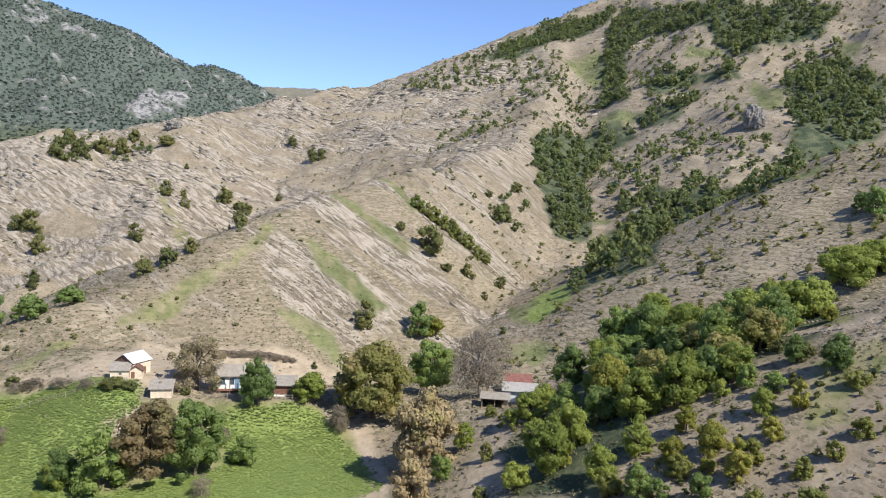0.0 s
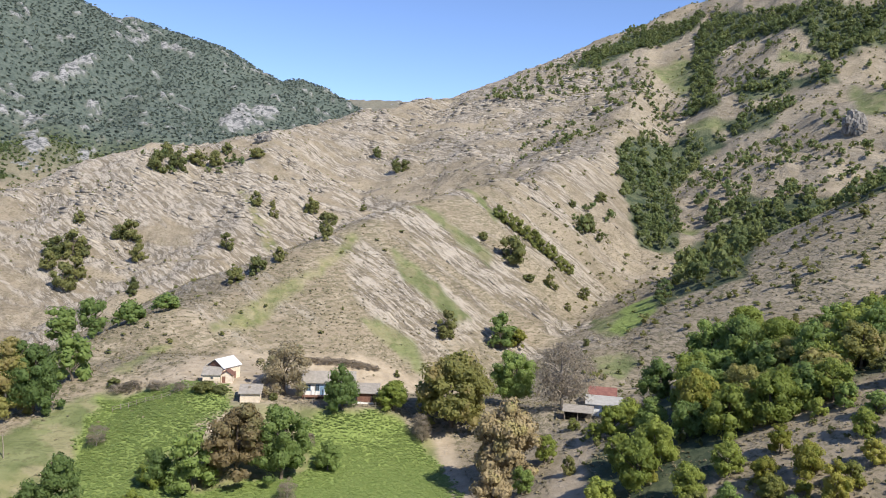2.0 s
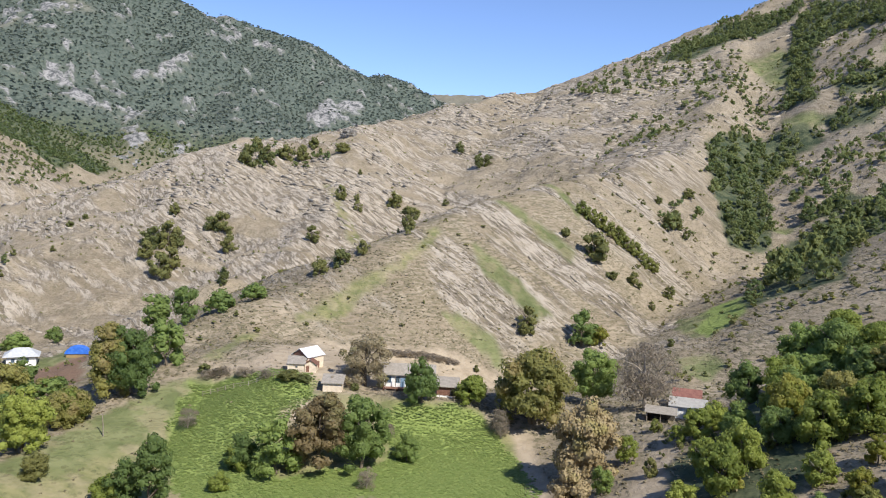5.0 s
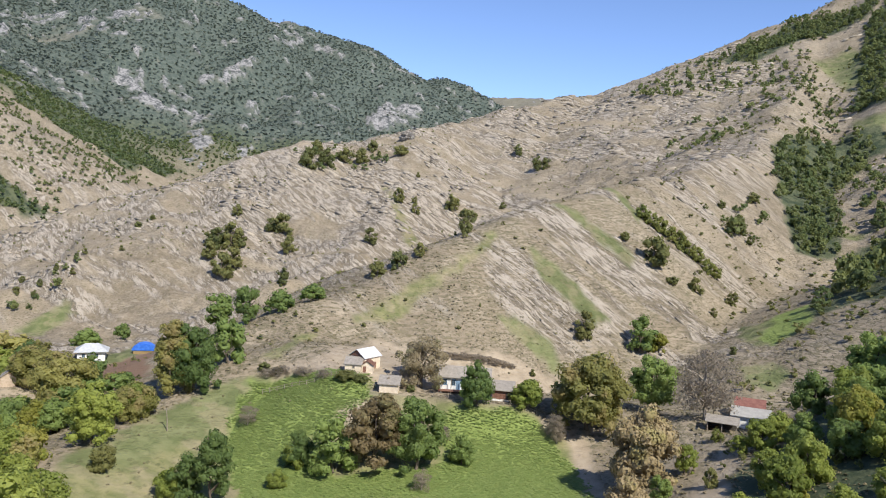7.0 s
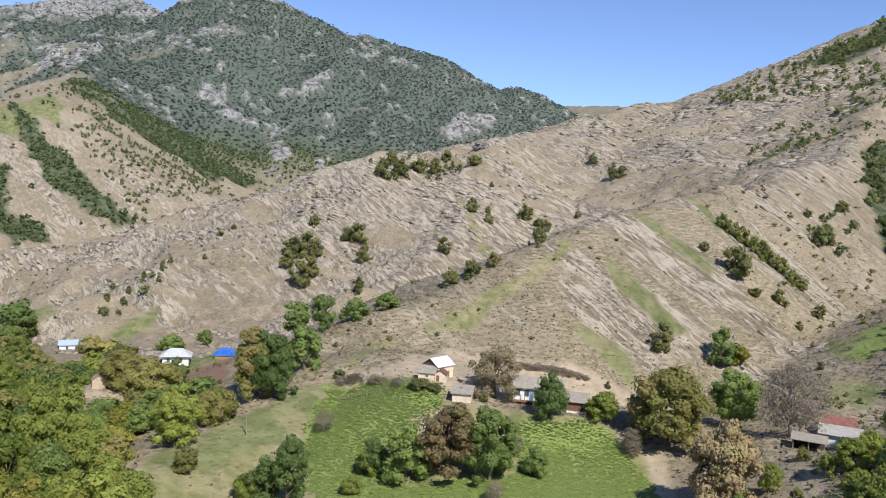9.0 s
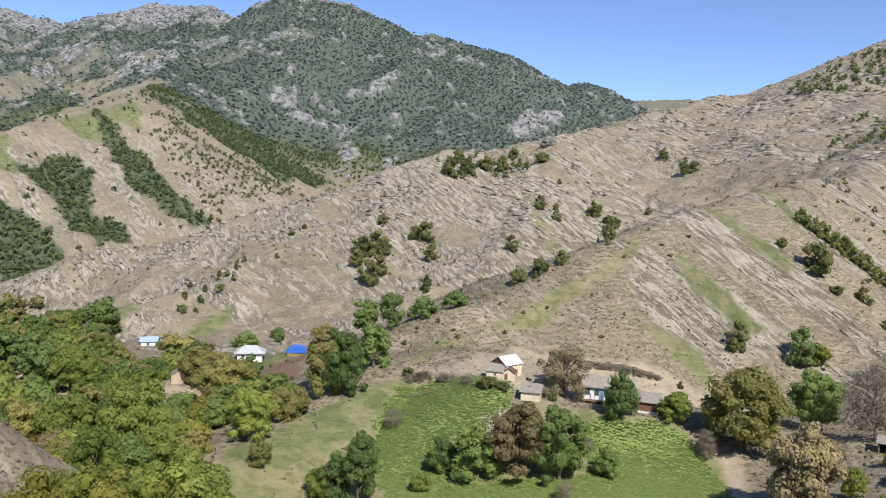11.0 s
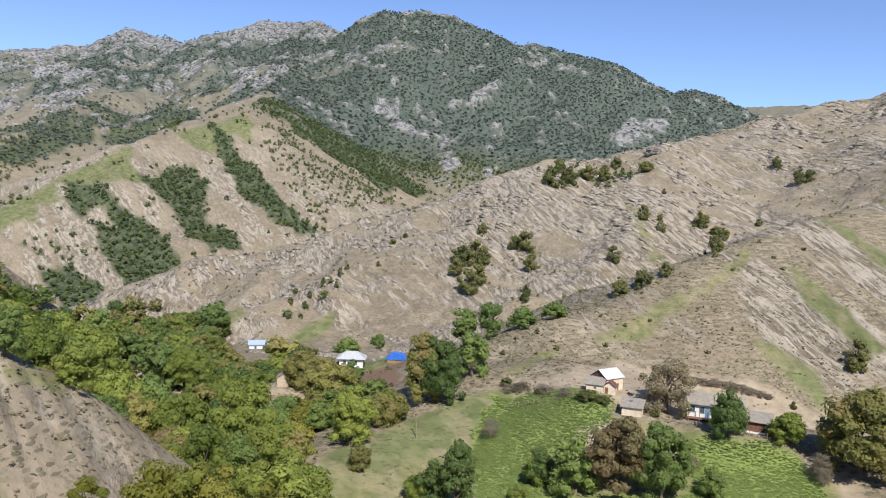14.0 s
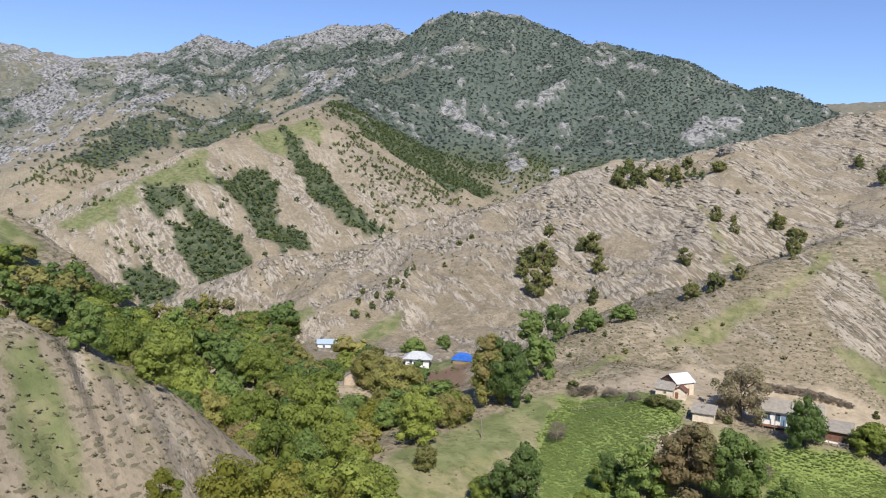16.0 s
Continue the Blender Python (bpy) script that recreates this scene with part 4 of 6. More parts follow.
# ---- plants ----
def tube(points, radii, sides=6):
    """A tapered tube along points."""
    verts, faces = [], []
    for k, (p, r) in enumerate(zip(points, radii)):
        p = Vector(p)
        d = (Vector(points[min(k + 1, len(points) - 1)]) - Vector(points[max(k - 1, 0)])).normalized()
        u = d.orthogonal().normalized()
        w = d.cross(u)
        for s in range(sides):
            a = 2 * math.pi * s / sides
            verts.append(p + r * (math.cos(a) * u + math.sin(a) * w))
    for k in range(len(points) - 1):
        for s in range(sides):
            a, b = k * sides + s, k * sides + (s + 1) % sides
            faces.append((a, b, b + sides, a + sides))
    return verts, faces


def trunk_mesh(rng, material, limbs=6, tall=0.5, spread=0.30):
    """A trunk with limbs for a tree one unit high."""
    verts, faces = [], []

    def join(points, radii, sides):
        v, f = tube(points, radii, sides)
        faces.extend([tuple(i + len(verts) for i in q) for q in f])
        verts.extend(v)
    lean = rng.normal(0, 0.02, 2)
    join([(0, 0, -0.06), (0, 0, 0.03), (lean[0], lean[1], 0.22), (2 * lean[0], 2 * lean[1], tall), (2 * lean[0], 2 * lean[1], 0.85)], [0.042, 0.03, 0.024, 0.016, 0.004], 7)
    for k in range(limbs):
        a = 2 * math.pi * (k + rng.uniform(-0.3, 0.3)) / limbs
        z0 = rng.uniform(0.18, tall)
        out = spread * rng.uniform(0.7, 1.2)
        join([(lean[0], lean[1], z0), (0.45 * out * math.cos(a), 0.45 * out * math.sin(a), z0 + 0.12), (out * math.cos(a), out * math.sin(a), z0 + rng.uniform(0.2, 0.34))], [0.014, 0.009, 0.003], 5)
    return mesh_of("trunk", [tuple(v) for v in verts], faces, material, True)


def solid(sides):
    """Corners and triangles of a small round solid of 8, 20 or 80 sides."""
    if sides == 8:
        v = [(1, 0, 0), (0, 1, 0), (-1, 0, 0), (0, -1, 0), (0, 0, 1), (0, 0, -1)]
        f = [(0, 1, 4), (1, 2, 4), (2, 3, 4), (3, 0, 4), (1, 0, 5), (2, 1, 5), (3, 2, 5), (0, 3, 5)]
        return np.array(v, float), np.array(f)
    bm = bmesh.new()
    bmesh.ops.create_icosphere(bm, subdivisions=1 if sides == 20 else 2, radius=1.0)
    v, f = np.array([q.co[:] for q in bm.verts]), np.array([[q.index for q in face.verts] for face in bm.faces])
    bm.free()
    return v, f


SOLIDS = {n: solid(n) for n in (8, 20, 80)}


def leaf_cloud(rng, lobes, per_lobe, size, low=0.12, fill=0.25, narrow=1.0, core=0, small=0.10, large=0.21, aspect=1.0, lie=0.0):
    """Leaf clumps of a crown in a unit box: x, y in -0.5..0.5, z in 0..1; each lobe is a dense knot of twigs under loose leaves.
    Returns corners, triangles and the way each corner faces."""
    mid_z, half_z = 0.5 * (1 + low), 0.5 * (1 - low)
    squash = np.array([1, 1, 0.8 / aspect])
    pts, nor, knots, knot_faces, knot_nor, base = [], [], [], [], [], 0
    for k in range(lobes):
        v = rng.normal(0, 1, 3)
        v /= np.linalg.norm(v)
        if v[2] < 0:         # the lower half is as wide as the middle
            v[:2] *= rng.uniform(0.6, 1.0) / np.hypot(v[0], v[1])
        s = rng.uniform(0.5, 0.96)
        rad = rng.uniform(small, large)
        wide = narrow * (1.04 - 0.25 * max(v[2], 0))
        reach = 0.52 - 0.75 * rad
        centre = np.array([v[0] * s * reach * wide, v[1] * s * reach * wide, mid_z + v[2] * s * half_z * 0.86])
        d = rng.normal(0, 1, (per_lobe, 3)) + 0.7 * v + np.array([0, 0, 0.35])
        d /= np.linalg.norm(d, axis=1)[:, None]
        rr = rad * np.where(rng.uniform(size=per_lobe) < fill, rng.uniform(0.5, 0.9, per_lobe), rng.uniform(0.85, 1.14, per_lobe))
        pts.append(centre + d * rr[:, None] * squash)
        nor.append(d)
        if core:
            q, f = SOLIDS[core]
            knots.append(centre + q * rad * rng.uniform(0.55, 0.9, (len(q), 1)) * squash)
            knot_nor.append(q)
            knot_faces.append(f + base)
            base += len(q)
    pts, nor = np.concatenate(pts), np.concatenate(nor)
    nor = nor + rng.normal(0, 0.35, nor.shape) + np.array([0, 0, lie])
    nor /= np.linalg.norm(nor, axis=1)[:, None]
    u = np.cross(nor, rng.normal(0, 1, nor.shape))
    u /= np.linalg.norm(u, axis=1)[:, None]
    w = np.cross(nor, u)
    s = size * rng.uniform(0.6, 1.3, len(pts))[:, None]
    s = s * np.array([1, 1, 1 / aspect])
    leaf = np.stack([pts - u * s - w * s * 0.55, pts + u * s * 0.9 - w * s * 0.5, pts + w * s * 1.05], 1).reshape(-1, 3)
    faces = np.arange(len(pts) * 3).reshape(-1, 3)
    face_nor = np.repeat(nor, 3, axis=0)
    if core:
        faces = np.concatenate([faces, np.concatenate(knot_faces) + len(leaf)])
        leaf, face_nor = np.concatenate([leaf, *knots]), np.concatenate([face_nor, *knot_nor])
    return leaf, faces, face_nor


KIND_TEXT = {
    "green": ("tree", "green broadleaf tree in full leaf on the slope", "tree", "broadleaf trees of the valley"),
    "dark": ("tree", "dark green dense broadleaf tree", "tree", "broadleaf trees of the valley"),
    "olive": ("tree", "large olive green walnut tree turning brown", "tree", "broadleaf trees of the valley"),
    "brown": ("tree", "walnut tree with brown autumn leaves", "tree", "broadleaf trees of the valley"),
    "tan": ("tree", "walnut tree with pale tan autumn leaves", "tree", "broadleaf trees of the valley"),
    "yellow": ("tree", "small tree with yellow green autumn leaves", "tree", "broadleaf trees of the valley"),
    "sparse": ("tree", "thinly leaved grey brown walnut tree by the farm", "tree", "broadleaf trees of the valley"),
    "bare": ("tree", "nearly bare pale grey tree with dry twigs", "tree", "bare trees by the farm"),
    "shrub": ("bush", "dark green bush on dry stony slope", "bush", "bushes on the bare slopes"),
    "hedge": ("bush", "green bush in a row down the spur", "bush", "bushes of the slope hedge"),
}
rng = np.random.default_rng(7)
MODELS = {}


def model(kind, fine, variant, aspect):
    """A plant of one kind, one unit high and wide, built once."""
    key = (kind, fine, variant, aspect)
    if key in MODELS:
        return MODELS[key]
    name, label, category, group = KIND_TEXT[kind]
    low = 0.0
    if kind == "sparse":
        v, f, n = leaf_cloud(rng, 80, 110, 0.017, low, 0.5, 1.0, 0, 0.07, 0.14, aspect=aspect)
    elif kind == "bare":
        v, f, n = leaf_cloud(rng, 46, 90 if fine else 30, 0.015 if fine else 0.03, low, 0.7, aspect=aspect)
    elif fine == 3:
        v, f, n = leaf_cloud(rng, 110, 170, 0.0165, low, core=20, small=0.07, large=0.16, aspect=aspect)
    elif fine == 2:
        v, f, n = leaf_cloud(rng, 78, 115, 0.0205, low, core=20, small=0.08, large=0.17, aspect=aspect)
    elif fine:
        v, f, n = leaf_cloud(rng, 52, 62, 0.028, low, core=20, small=0.09, large=0.19, aspect=aspect)
    elif kind in ("shrub", "hedge"):
        v, f, n = leaf_cloud(rng, 26, 24, 0.050, low, core=20, aspect=aspect)
    else:
        v, f, n = leaf_cloud(rng, 30, 26, 0.048, low, core=20, aspect=aspect)
    crown = mesh_of("crown", v, f, LEAF[kind], normals=n)
    trunk = trunk_mesh(rng, BARK_PALE if kind == "bare" else BARK, 16 if kind == "bare" else 6, 0.55, 0.42 if kind == "bare" else 0.3)
    MODELS[key] = (name, label, category, group, trunk, crown)
    return MODELS[key]


def plant(kind, x, y, wide, tall):
    r = math.hypot(x, y)
    fine = 3 if r < 72 and wide > 5 else 2 if (r < 185 and wide > 9.5) or (r < 260 and wide > 11) else 1 if r < 180 and wide > 3.6 else 0
    name, label, category, group, trunk, crown = model(kind, fine, int(rng.integers(0, 3 if fine < 2 else 2)), max(0.75, round(tall / wide * 3) / 3))
    e = new(name)
    sink = 0.16 if kind in ("shrub", "hedge") else 0.05
    tall *= 1 + sink
    e.matrix_world = pose(x, y, z_at(x, y) - sink * tall, 0, 0, float(rng.uniform(0, 360))) @ Matrix.Diagonal((wide, wide, tall, 1))
    tagged(e, label, category, group)
    for part_name, me in (("trunk", trunk), ("crown", crown)):
        new(part_name, me).parent = e
    return e


# kind, then x, y, width, height of each
PLANTS = (
    ("sparse", [(3.3, 169.0, 13.5, 12.3)]),
    ("olive", [(38.1, 156.4, 17.8, 16.8), (-51.4, 169.2, 11.4, 18.1), (-55.2, 156.0, 10.3, 7.6), (-77.5, 175.1, 15.6, 14.2), (-97.9, 204.2, 13.4, 11.8), (-145.6, 281.9, 21.2, 11.8), (-137.3, 199.4, 9.0, 9.0), (-106.1, 189.0, 11.3, 8.1)]),
    ("dark", [(15.0, 158.8, 8.5, 9.5), (-19.1, 141.0, 6.6, 6.6), (11.1, 141.4, 5.5, 5.7), (40.1, 115.2, 3.8, 5.6), (54.3, 164.5, 11.1, 13.9), (74.2, 242.1, 10.6, 12.4), (85.2, 135.6, 10.0, 12.4), (87.4, 129.1, 10.6, 10.6), (83.7, 104.4, 8.1, 9.1), (72.8, 133.6, 8.1, 7.9), (69.5, 113.5, 8.1, 8.3), (62.2, 104.4, 6.5, 6.7), (61.7, 114.6, 6.2, 6.2), (79.7, 110.8, 8.1, 8.5), (74.6, 95.1, 6.6, 6.6), (84.1, 80.6, 4.9, 5.4), (84.4, 88.0, 3.8, 4.2), (76.6, 83.5, 3.6, 3.6), (53.6, 79.7, 4.4, 4.6), (57.9, 73.5, 3.2, 3.8)]),
    ("dark", [(54.9, 77.2, 3.0, 3.1), (76.4, 88.8, 3.5, 3.8), (186.9, 169.3, 7.5, 8.5), (188.3, 175.6, 5.8, 5.8), (-73.4, 295.6, 13.2, 15.9), (-47.3, 223.5, 8.9, 12.6), (-38.1, 225.3, 8.9, 6.1), (-29.3, 230.0, 9.3, 4.8), (-42.9, 184.6, 10.4, 10.7), (-47.1, 169.4, 11.7, 17.0), (-31.8, 128.5, 8.3, 14.7), (-36.3, 129.3, 7.0, 10.0), (-136.2, 368.9, 8.8, 7.1), (-137.1, 329.9, 13.3, 8.0), (-80.5, 157.0, 7.9, 9.2), (-104.7, 142.4, 13.1, 14.4), (-61.4, 60.3, 4.5, 5.8), (-134.7, 161.9, 9.4, 7.8), (-78.9, 192.9, 9.3, 9.3), (-233.9, 371.5, 19.6, 19.6)]),
    ("dark", [(-123.5, 169.6, 10.9, 9.4), (-12.4, 137.6, 9.2, 11.5), (2.6, 138.3, 11.5, 14.7)]),
    ("brown", [(-5.1, 138.2, 12.5, 15.1)]),
    ("tan", [(34.0, 111.0, 7.1, 8.2), (40.4, 125.9, 12.5, 14.4)]),
    ("green", [(55.4, 100.7, 6.8, 7.7), (52.6, 87.5, 5.0, 5.3), (58.8, 88.0, 5.0, 5.0), (53.1, 107.4, 5.4, 5.4), (72.5, 80.8, 3.7, 4.0), (25.9, 161.1, 7.5, 6.3), (47.2, 124.2, 4.2, 6.1), (50.4, 96.6, 7.1, 7.9), (45.6, 97.9, 5.0, 4.3), (84.1, 113.9, 9.7, 9.7), (91.0, 105.2, 8.5, 8.7), (97.3, 103.3, 8.6, 7.6), (100.3, 101.6, 7.6, 6.2), (158.7, 150.5, 15.2, 10.0), (65.2, 98.2, 8.0, 8.2), (69.5, 94.6, 7.3, 8.0), (77.1, 92.0, 6.4, 6.6), (165.2, 148.3, 11.6, 8.3), (123.1, 179.9, 11.3, 9.7)]),
    ("green", [(142.3, 159.0, 9.5, 7.9), (-20.1, 140.8, 4.9, 4.9), (-22.0, 134.5, 4.1, 3.3), (-39.3, 129.6, 6.0, 6.0), (58.7, 122.0, 6.2, 5.6), (55.7, 123.2, 3.4, 4.0), (62.2, 123.1, 5.1, 5.1), (-55.2, 156.7, 8.9, 6.9), (-57.6, 141.8, 10.2, 12.5), (-71.5, 124.2, 13.7, 20.1), (-95.8, 140.1, 13.8, 15.1), (-110.8, 138.8, 14.4, 11.8), (-58.5, 67.0, 5.9, 5.3), (-123.6, 128.5, 14.5, 14.5), (-124.4, 146.0, 15.6, 12.8), (-133.2, 132.1, 11.1, 11.1), (-134.8, 146.7, 11.8, 8.9), (-108.4, 160.2, 12.9, 11.5), (-116.6, 188.3, 13.2, 11.5), (-43.4, 89.1, 10.9, 12.9)]),
    ("green", [(-51.8, 96.7, 9.7, 21.3), (-59.1, 91.9, 7.3, 13.0), (-57.9, 109.8, 14.6, 14.6), (-70.6, 117.0, 9.1, 10.4), (-67.7, 88.7, 5.0, 6.1)]),
    ("hedge", [(52.1, 83.7, 3.7, 2.9), (59.0, 79.5, 3.7, 3.2), (65.9, 74.7, 3.3, 3.0), (67.1, 67.9, 2.8, 2.4), (71.1, 67.2, 2.6, 2.5), (75.8, 67.9, 3.0, 2.7), (82.8, 75.6, 3.3, 2.5), (90.7, 304.8, 6.2, 6.2), (93.8, 303.3, 6.2, 6.2), (97.6, 302.7, 6.7, 6.7), (101.7, 302.0, 6.7, 6.2), (105.2, 300.9, 7.1, 7.1), (108.1, 298.4, 6.2, 6.2), (111.8, 297.8, 6.7, 6.7), (115.4, 296.4, 6.2, 6.2), (119.3, 297.1, 5.3, 4.8)]),
    ("bare", [(9.0, 217.0, 3.6, 1.3), (11.4, 217.2, 3.9, 1.6), (13.6, 217.0, 4.2, 1.8), (16.0, 217.3, 4.6, 2.0), (18.4, 217.5, 4.0, 1.8), (20.6, 217.6, 4.4, 2.1), (22.9, 217.8, 5.0, 2.0), (25.2, 218.2, 4.3, 1.7), (27.6, 218.6, 4.2, 1.6), (30.0, 219.0, 3.4, 1.3), (61.0, 151.7, 14.2, 16.0), (30.8, 153.0, 4.9, 6.1), (7.7, 148.6, 3.3, 3.3), (-32.4, 158.0, 5.1, 4.6), (3.5, 129.9, 3.9, 3.9), (31.0, 151.9, 3.9, 5.1), (-29.3, 177.9, 5.6, 2.2), (-23.5, 174.1, 5.5, 2.1), (-18.4, 168.8, 4.1, 1.8), (-32.3, 176.9, 4.8, 1.9)]),
    ("yellow", [(80.7, 242.6, 6.1, 6.9), (65.0, 86.4, 3.5, 4.4), (63.8, 79.2, 4.7, 4.8), (62.7, 73.3, 3.7, 5.2), (75.2, 77.3, 3.4, 4.3), (59.9, 82.0, 3.8, 3.8), (69.5, 75.6, 3.2, 3.2), (-74.1, 155.5, 9.0, 7.7), (-65.5, 132.6, 8.8, 6.6), (-68.4, 100.4, 15.2, 13.4), (-80.2, 102.3, 9.6, 14.6), (-81.9, 95.4, 8.4, 10.4), (-127.2, 182.2, 8.3, 5.6), (-134.0, 135.9, 8.5, 5.7), (-82.2, 147.2, 6.3, 7.5)]),
    ("shrub", [(55.2, 239.2, 8.1, 9.5), (87.9, 278.6, 13.5, 11.3), (103.9, 276.8, 5.7, 5.7), (121.5, 284.9, 4.6, 6.0), (107.7, 267.8, 2.8, 3.5), (79.2, 286.2, 4.4, 3.6), (93.9, 273.5, 5.6, 3.0), (144.8, 341.3, 11.1, 9.4), (149.4, 336.5, 4.4, 4.4), (168.7, 380.0, 6.8, 6.2), (146.4, 364.2, 4.7, 4.1), (97.0, 224.5, 2.9, 2.6), (179.8, 206.8, 4.1, 3.7), (144.8, 190.5, 3.2, 3.9), (-107.5, 438.0, 14.8, 15.5), (-104.1, 447.1, 13.7, 12.3), (-120.5, 471.6, 14.5, 13.1), (-110.5, 472.5, 15.9, 15.9), (-120.0, 457.7, 12.0, 10.6), (-105.2, 471.6, 9.4, 10.8)]),
    ("shrub", [(-90.8, 492.9, 9.7, 9.0), (-83.4, 492.3, 14.9, 13.4), (-75.0, 469.6, 10.7, 11.4), (-116.4, 510.2, 8.6, 8.6), (-65.7, 393.4, 7.8, 10.1), (-25.2, 448.4, 8.7, 10.7), (17.9, 273.1, 7.4, 9.8), (25.8, 536.8, 12.1, 11.2), (-11.8, 525.4, 10.2, 10.2), (0.3, 512.6, 6.9, 8.4), (-1.0, 533.3, 5.2, 5.2), (2.1, 254.5, 4.9, 4.9), (-4.5, 251.1, 6.8, 5.3), (-11.2, 249.5, 6.7, 4.8), (-81.7, 581.8, 17.5, 14.0), (-70.3, 591.5, 15.1, 15.1), (-80.0, 613.2, 12.9, 10.2), (-57.8, 615.9, 13.9, 11.1), (-44.3, 614.8, 13.8, 12.9), (-37.2, 637.7, 11.5, 8.6)]),
    ("shrub", [(-13.4, 618.5, 13.9, 8.3), (95.6, 616.2, 10.3, 14.0), (102.6, 615.9, 8.4, 10.3), (85.1, 656.7, 9.9, 11.9), (-222.9, 447.8, 4.5, 4.5), (-201.0, 422.1, 4.2, 4.2), (-199.1, 437.3, 4.3, 4.3), (-186.6, 428.7, 4.2, 4.2), (-189.2, 450.3, 4.0, 4.0), (-198.2, 410.3, 4.1, 4.1), (-208.7, 413.7, 4.9, 4.2), (-176.1, 498.5, 6.3, 4.0), (-171.5, 511.1, 4.8, 3.6), (-171.6, 459.1, 3.7, 3.7), (62.0, 544.7, 5.7, 4.9), (39.4, 530.4, 8.0, 5.6), (0.9, 581.9, 4.4, 4.4), (141.7, 250.6, 4.3, 3.4), (129.7, 236.8, 3.6, 3.2), (-51.8, 132.2, 5.1, 4.9)]),
    ("shrub", [(23.5, 163.2, 3.7, 3.0), (-13.0, 165.6, 5.5, 2.0), (-10.0, 164.9, 3.7, 1.7), (1.0, 164.6, 2.5, 1.7), (-33.4, 179.1, 3.5, 1.9), (-29.9, 178.6, 3.0, 1.6), (36.4, 219.4, 2.3, 2.3)]),
)

for kind, rows in PLANTS:
    for x, y, wide, tall in rows:
        plant(kind, x, y, wide, tall)


# tall trees at the foot of the near hill, whose tops stand before it
for kind, x, y, wide, tall in (("yellow", -34.4, 49.2, 10.0, 19.6), ("yellow", -31.4, 51.0, 8.0, 18.7), ("yellow", -38.4, 45.0, 5.4, 17.8), ("yellow", -28.0, 53.0, 7.5, 17.2), ("green", -33.5, 67.0, 12.5, 19.8)):
    plant(kind, x, y, wide, tall)


def grid(x0, x1, y0, y1, cell, seed):
    g = np.random.default_rng(seed)
    a, b = np.meshgrid(np.arange(x0, x1, cell), np.arange(y0, y1, cell))
    a = a.ravel() + g.uniform(-0.45, 0.45, a.size) * cell
    b = b.ravel() + g.uniform(-0.45, 0.45, b.size) * cell
    return a, b, g


# the trees of the valley floor and of the slope beside it, each a thing of its own
# bearings from, to, distance, and the angle below which the trees there stay
GLADES = ((-58.0, -49.0, 400, -3.6), (-49.0, -46.0, 400, -4.8), (-46.0, -43.0, 400, -6.2), (-43.0, -39.0, 400, -7.4), (-39.0, -36.0, 400, -8.4), (-24.6, -17.0, 306, -12.9), (-30.6, -27.6, 390, -11.7), (-28.2, -25.6, 222, -14.2), (-36.0, -31.4, 620, -8.3), (-31.4, -24.6, 620, -10.5))
WOODS = {"green": [], "dark": [], "olive": []}
VALLEY = {
    "slope_trees": [(-210, 146), (-186, 151), (-156, 159), (-128, 161), (-103, 156), (-80, 150), (-60, 130), (-72, 112), (-100, 108), (-130, 108), (-165, 112), (-205, 122)],
    "floor_trees": [(-84, 168), (-66, 150), (-62, 190), (-75, 228), (-98, 262), (-125, 268), (-165, 325), (-205, 332), (-215, 372), (-232, 415), (-290, 452), (-350, 452), (-370, 420), (-300, 330), (-230, 250), (-170, 215), (-118, 205)],
    "grove": [(78, 130), (92, 127), (98, 116), (95, 104), (88, 95), (79, 93), (70, 97), (66, 112)],
}
for name, poly in VALLEY.items():
    x, y, g = grid(-400, 140, 80, 520, 8.2 if name != "grove" else 6.0, 11)
    ok = patch(poly, x, y, 1.5) > 0.5
    for near in ((-114, 289, 15), (-101, 296, 12), (-191, 346, 14), (-102, 200, 9), (-95, 280, 14)):
        ok &= np.hypot(x - near[0], y - near[1]) > near[2]
    for a, b in zip(x[ok], y[ok]):
        way, away = math.degrees(math.atan2(a, b)), math.hypot(a, b)
        limit = next((math.tan(radians(e)) * away + EYE_Z for w0, w1, far, e in GLADES if w0 < way < w1 and away < far), 99.0)
        kind = g.choice(["green", "dark", "olive", "yellow", "brown"], p=[0.32, 0.34, 0.22, 0.08, 0.04])
        size = g.uniform(8.0, 12.0) if name != "grove" else g.uniform(5.5, 8.5)
        tall = min(float(size * g.uniform(0.85, 1.1)), limit - z_at(a, b))
        if tall > 3.0 and away < 172:
            plant(str(kind), float(a), float(b), min(float(size), 1.3 * tall), tall)
        elif tall > 3.0:
            WOODS[kind if kind in WOODS else "olive"].append((a, b, min(float(size), 1.3 * tall), tall))


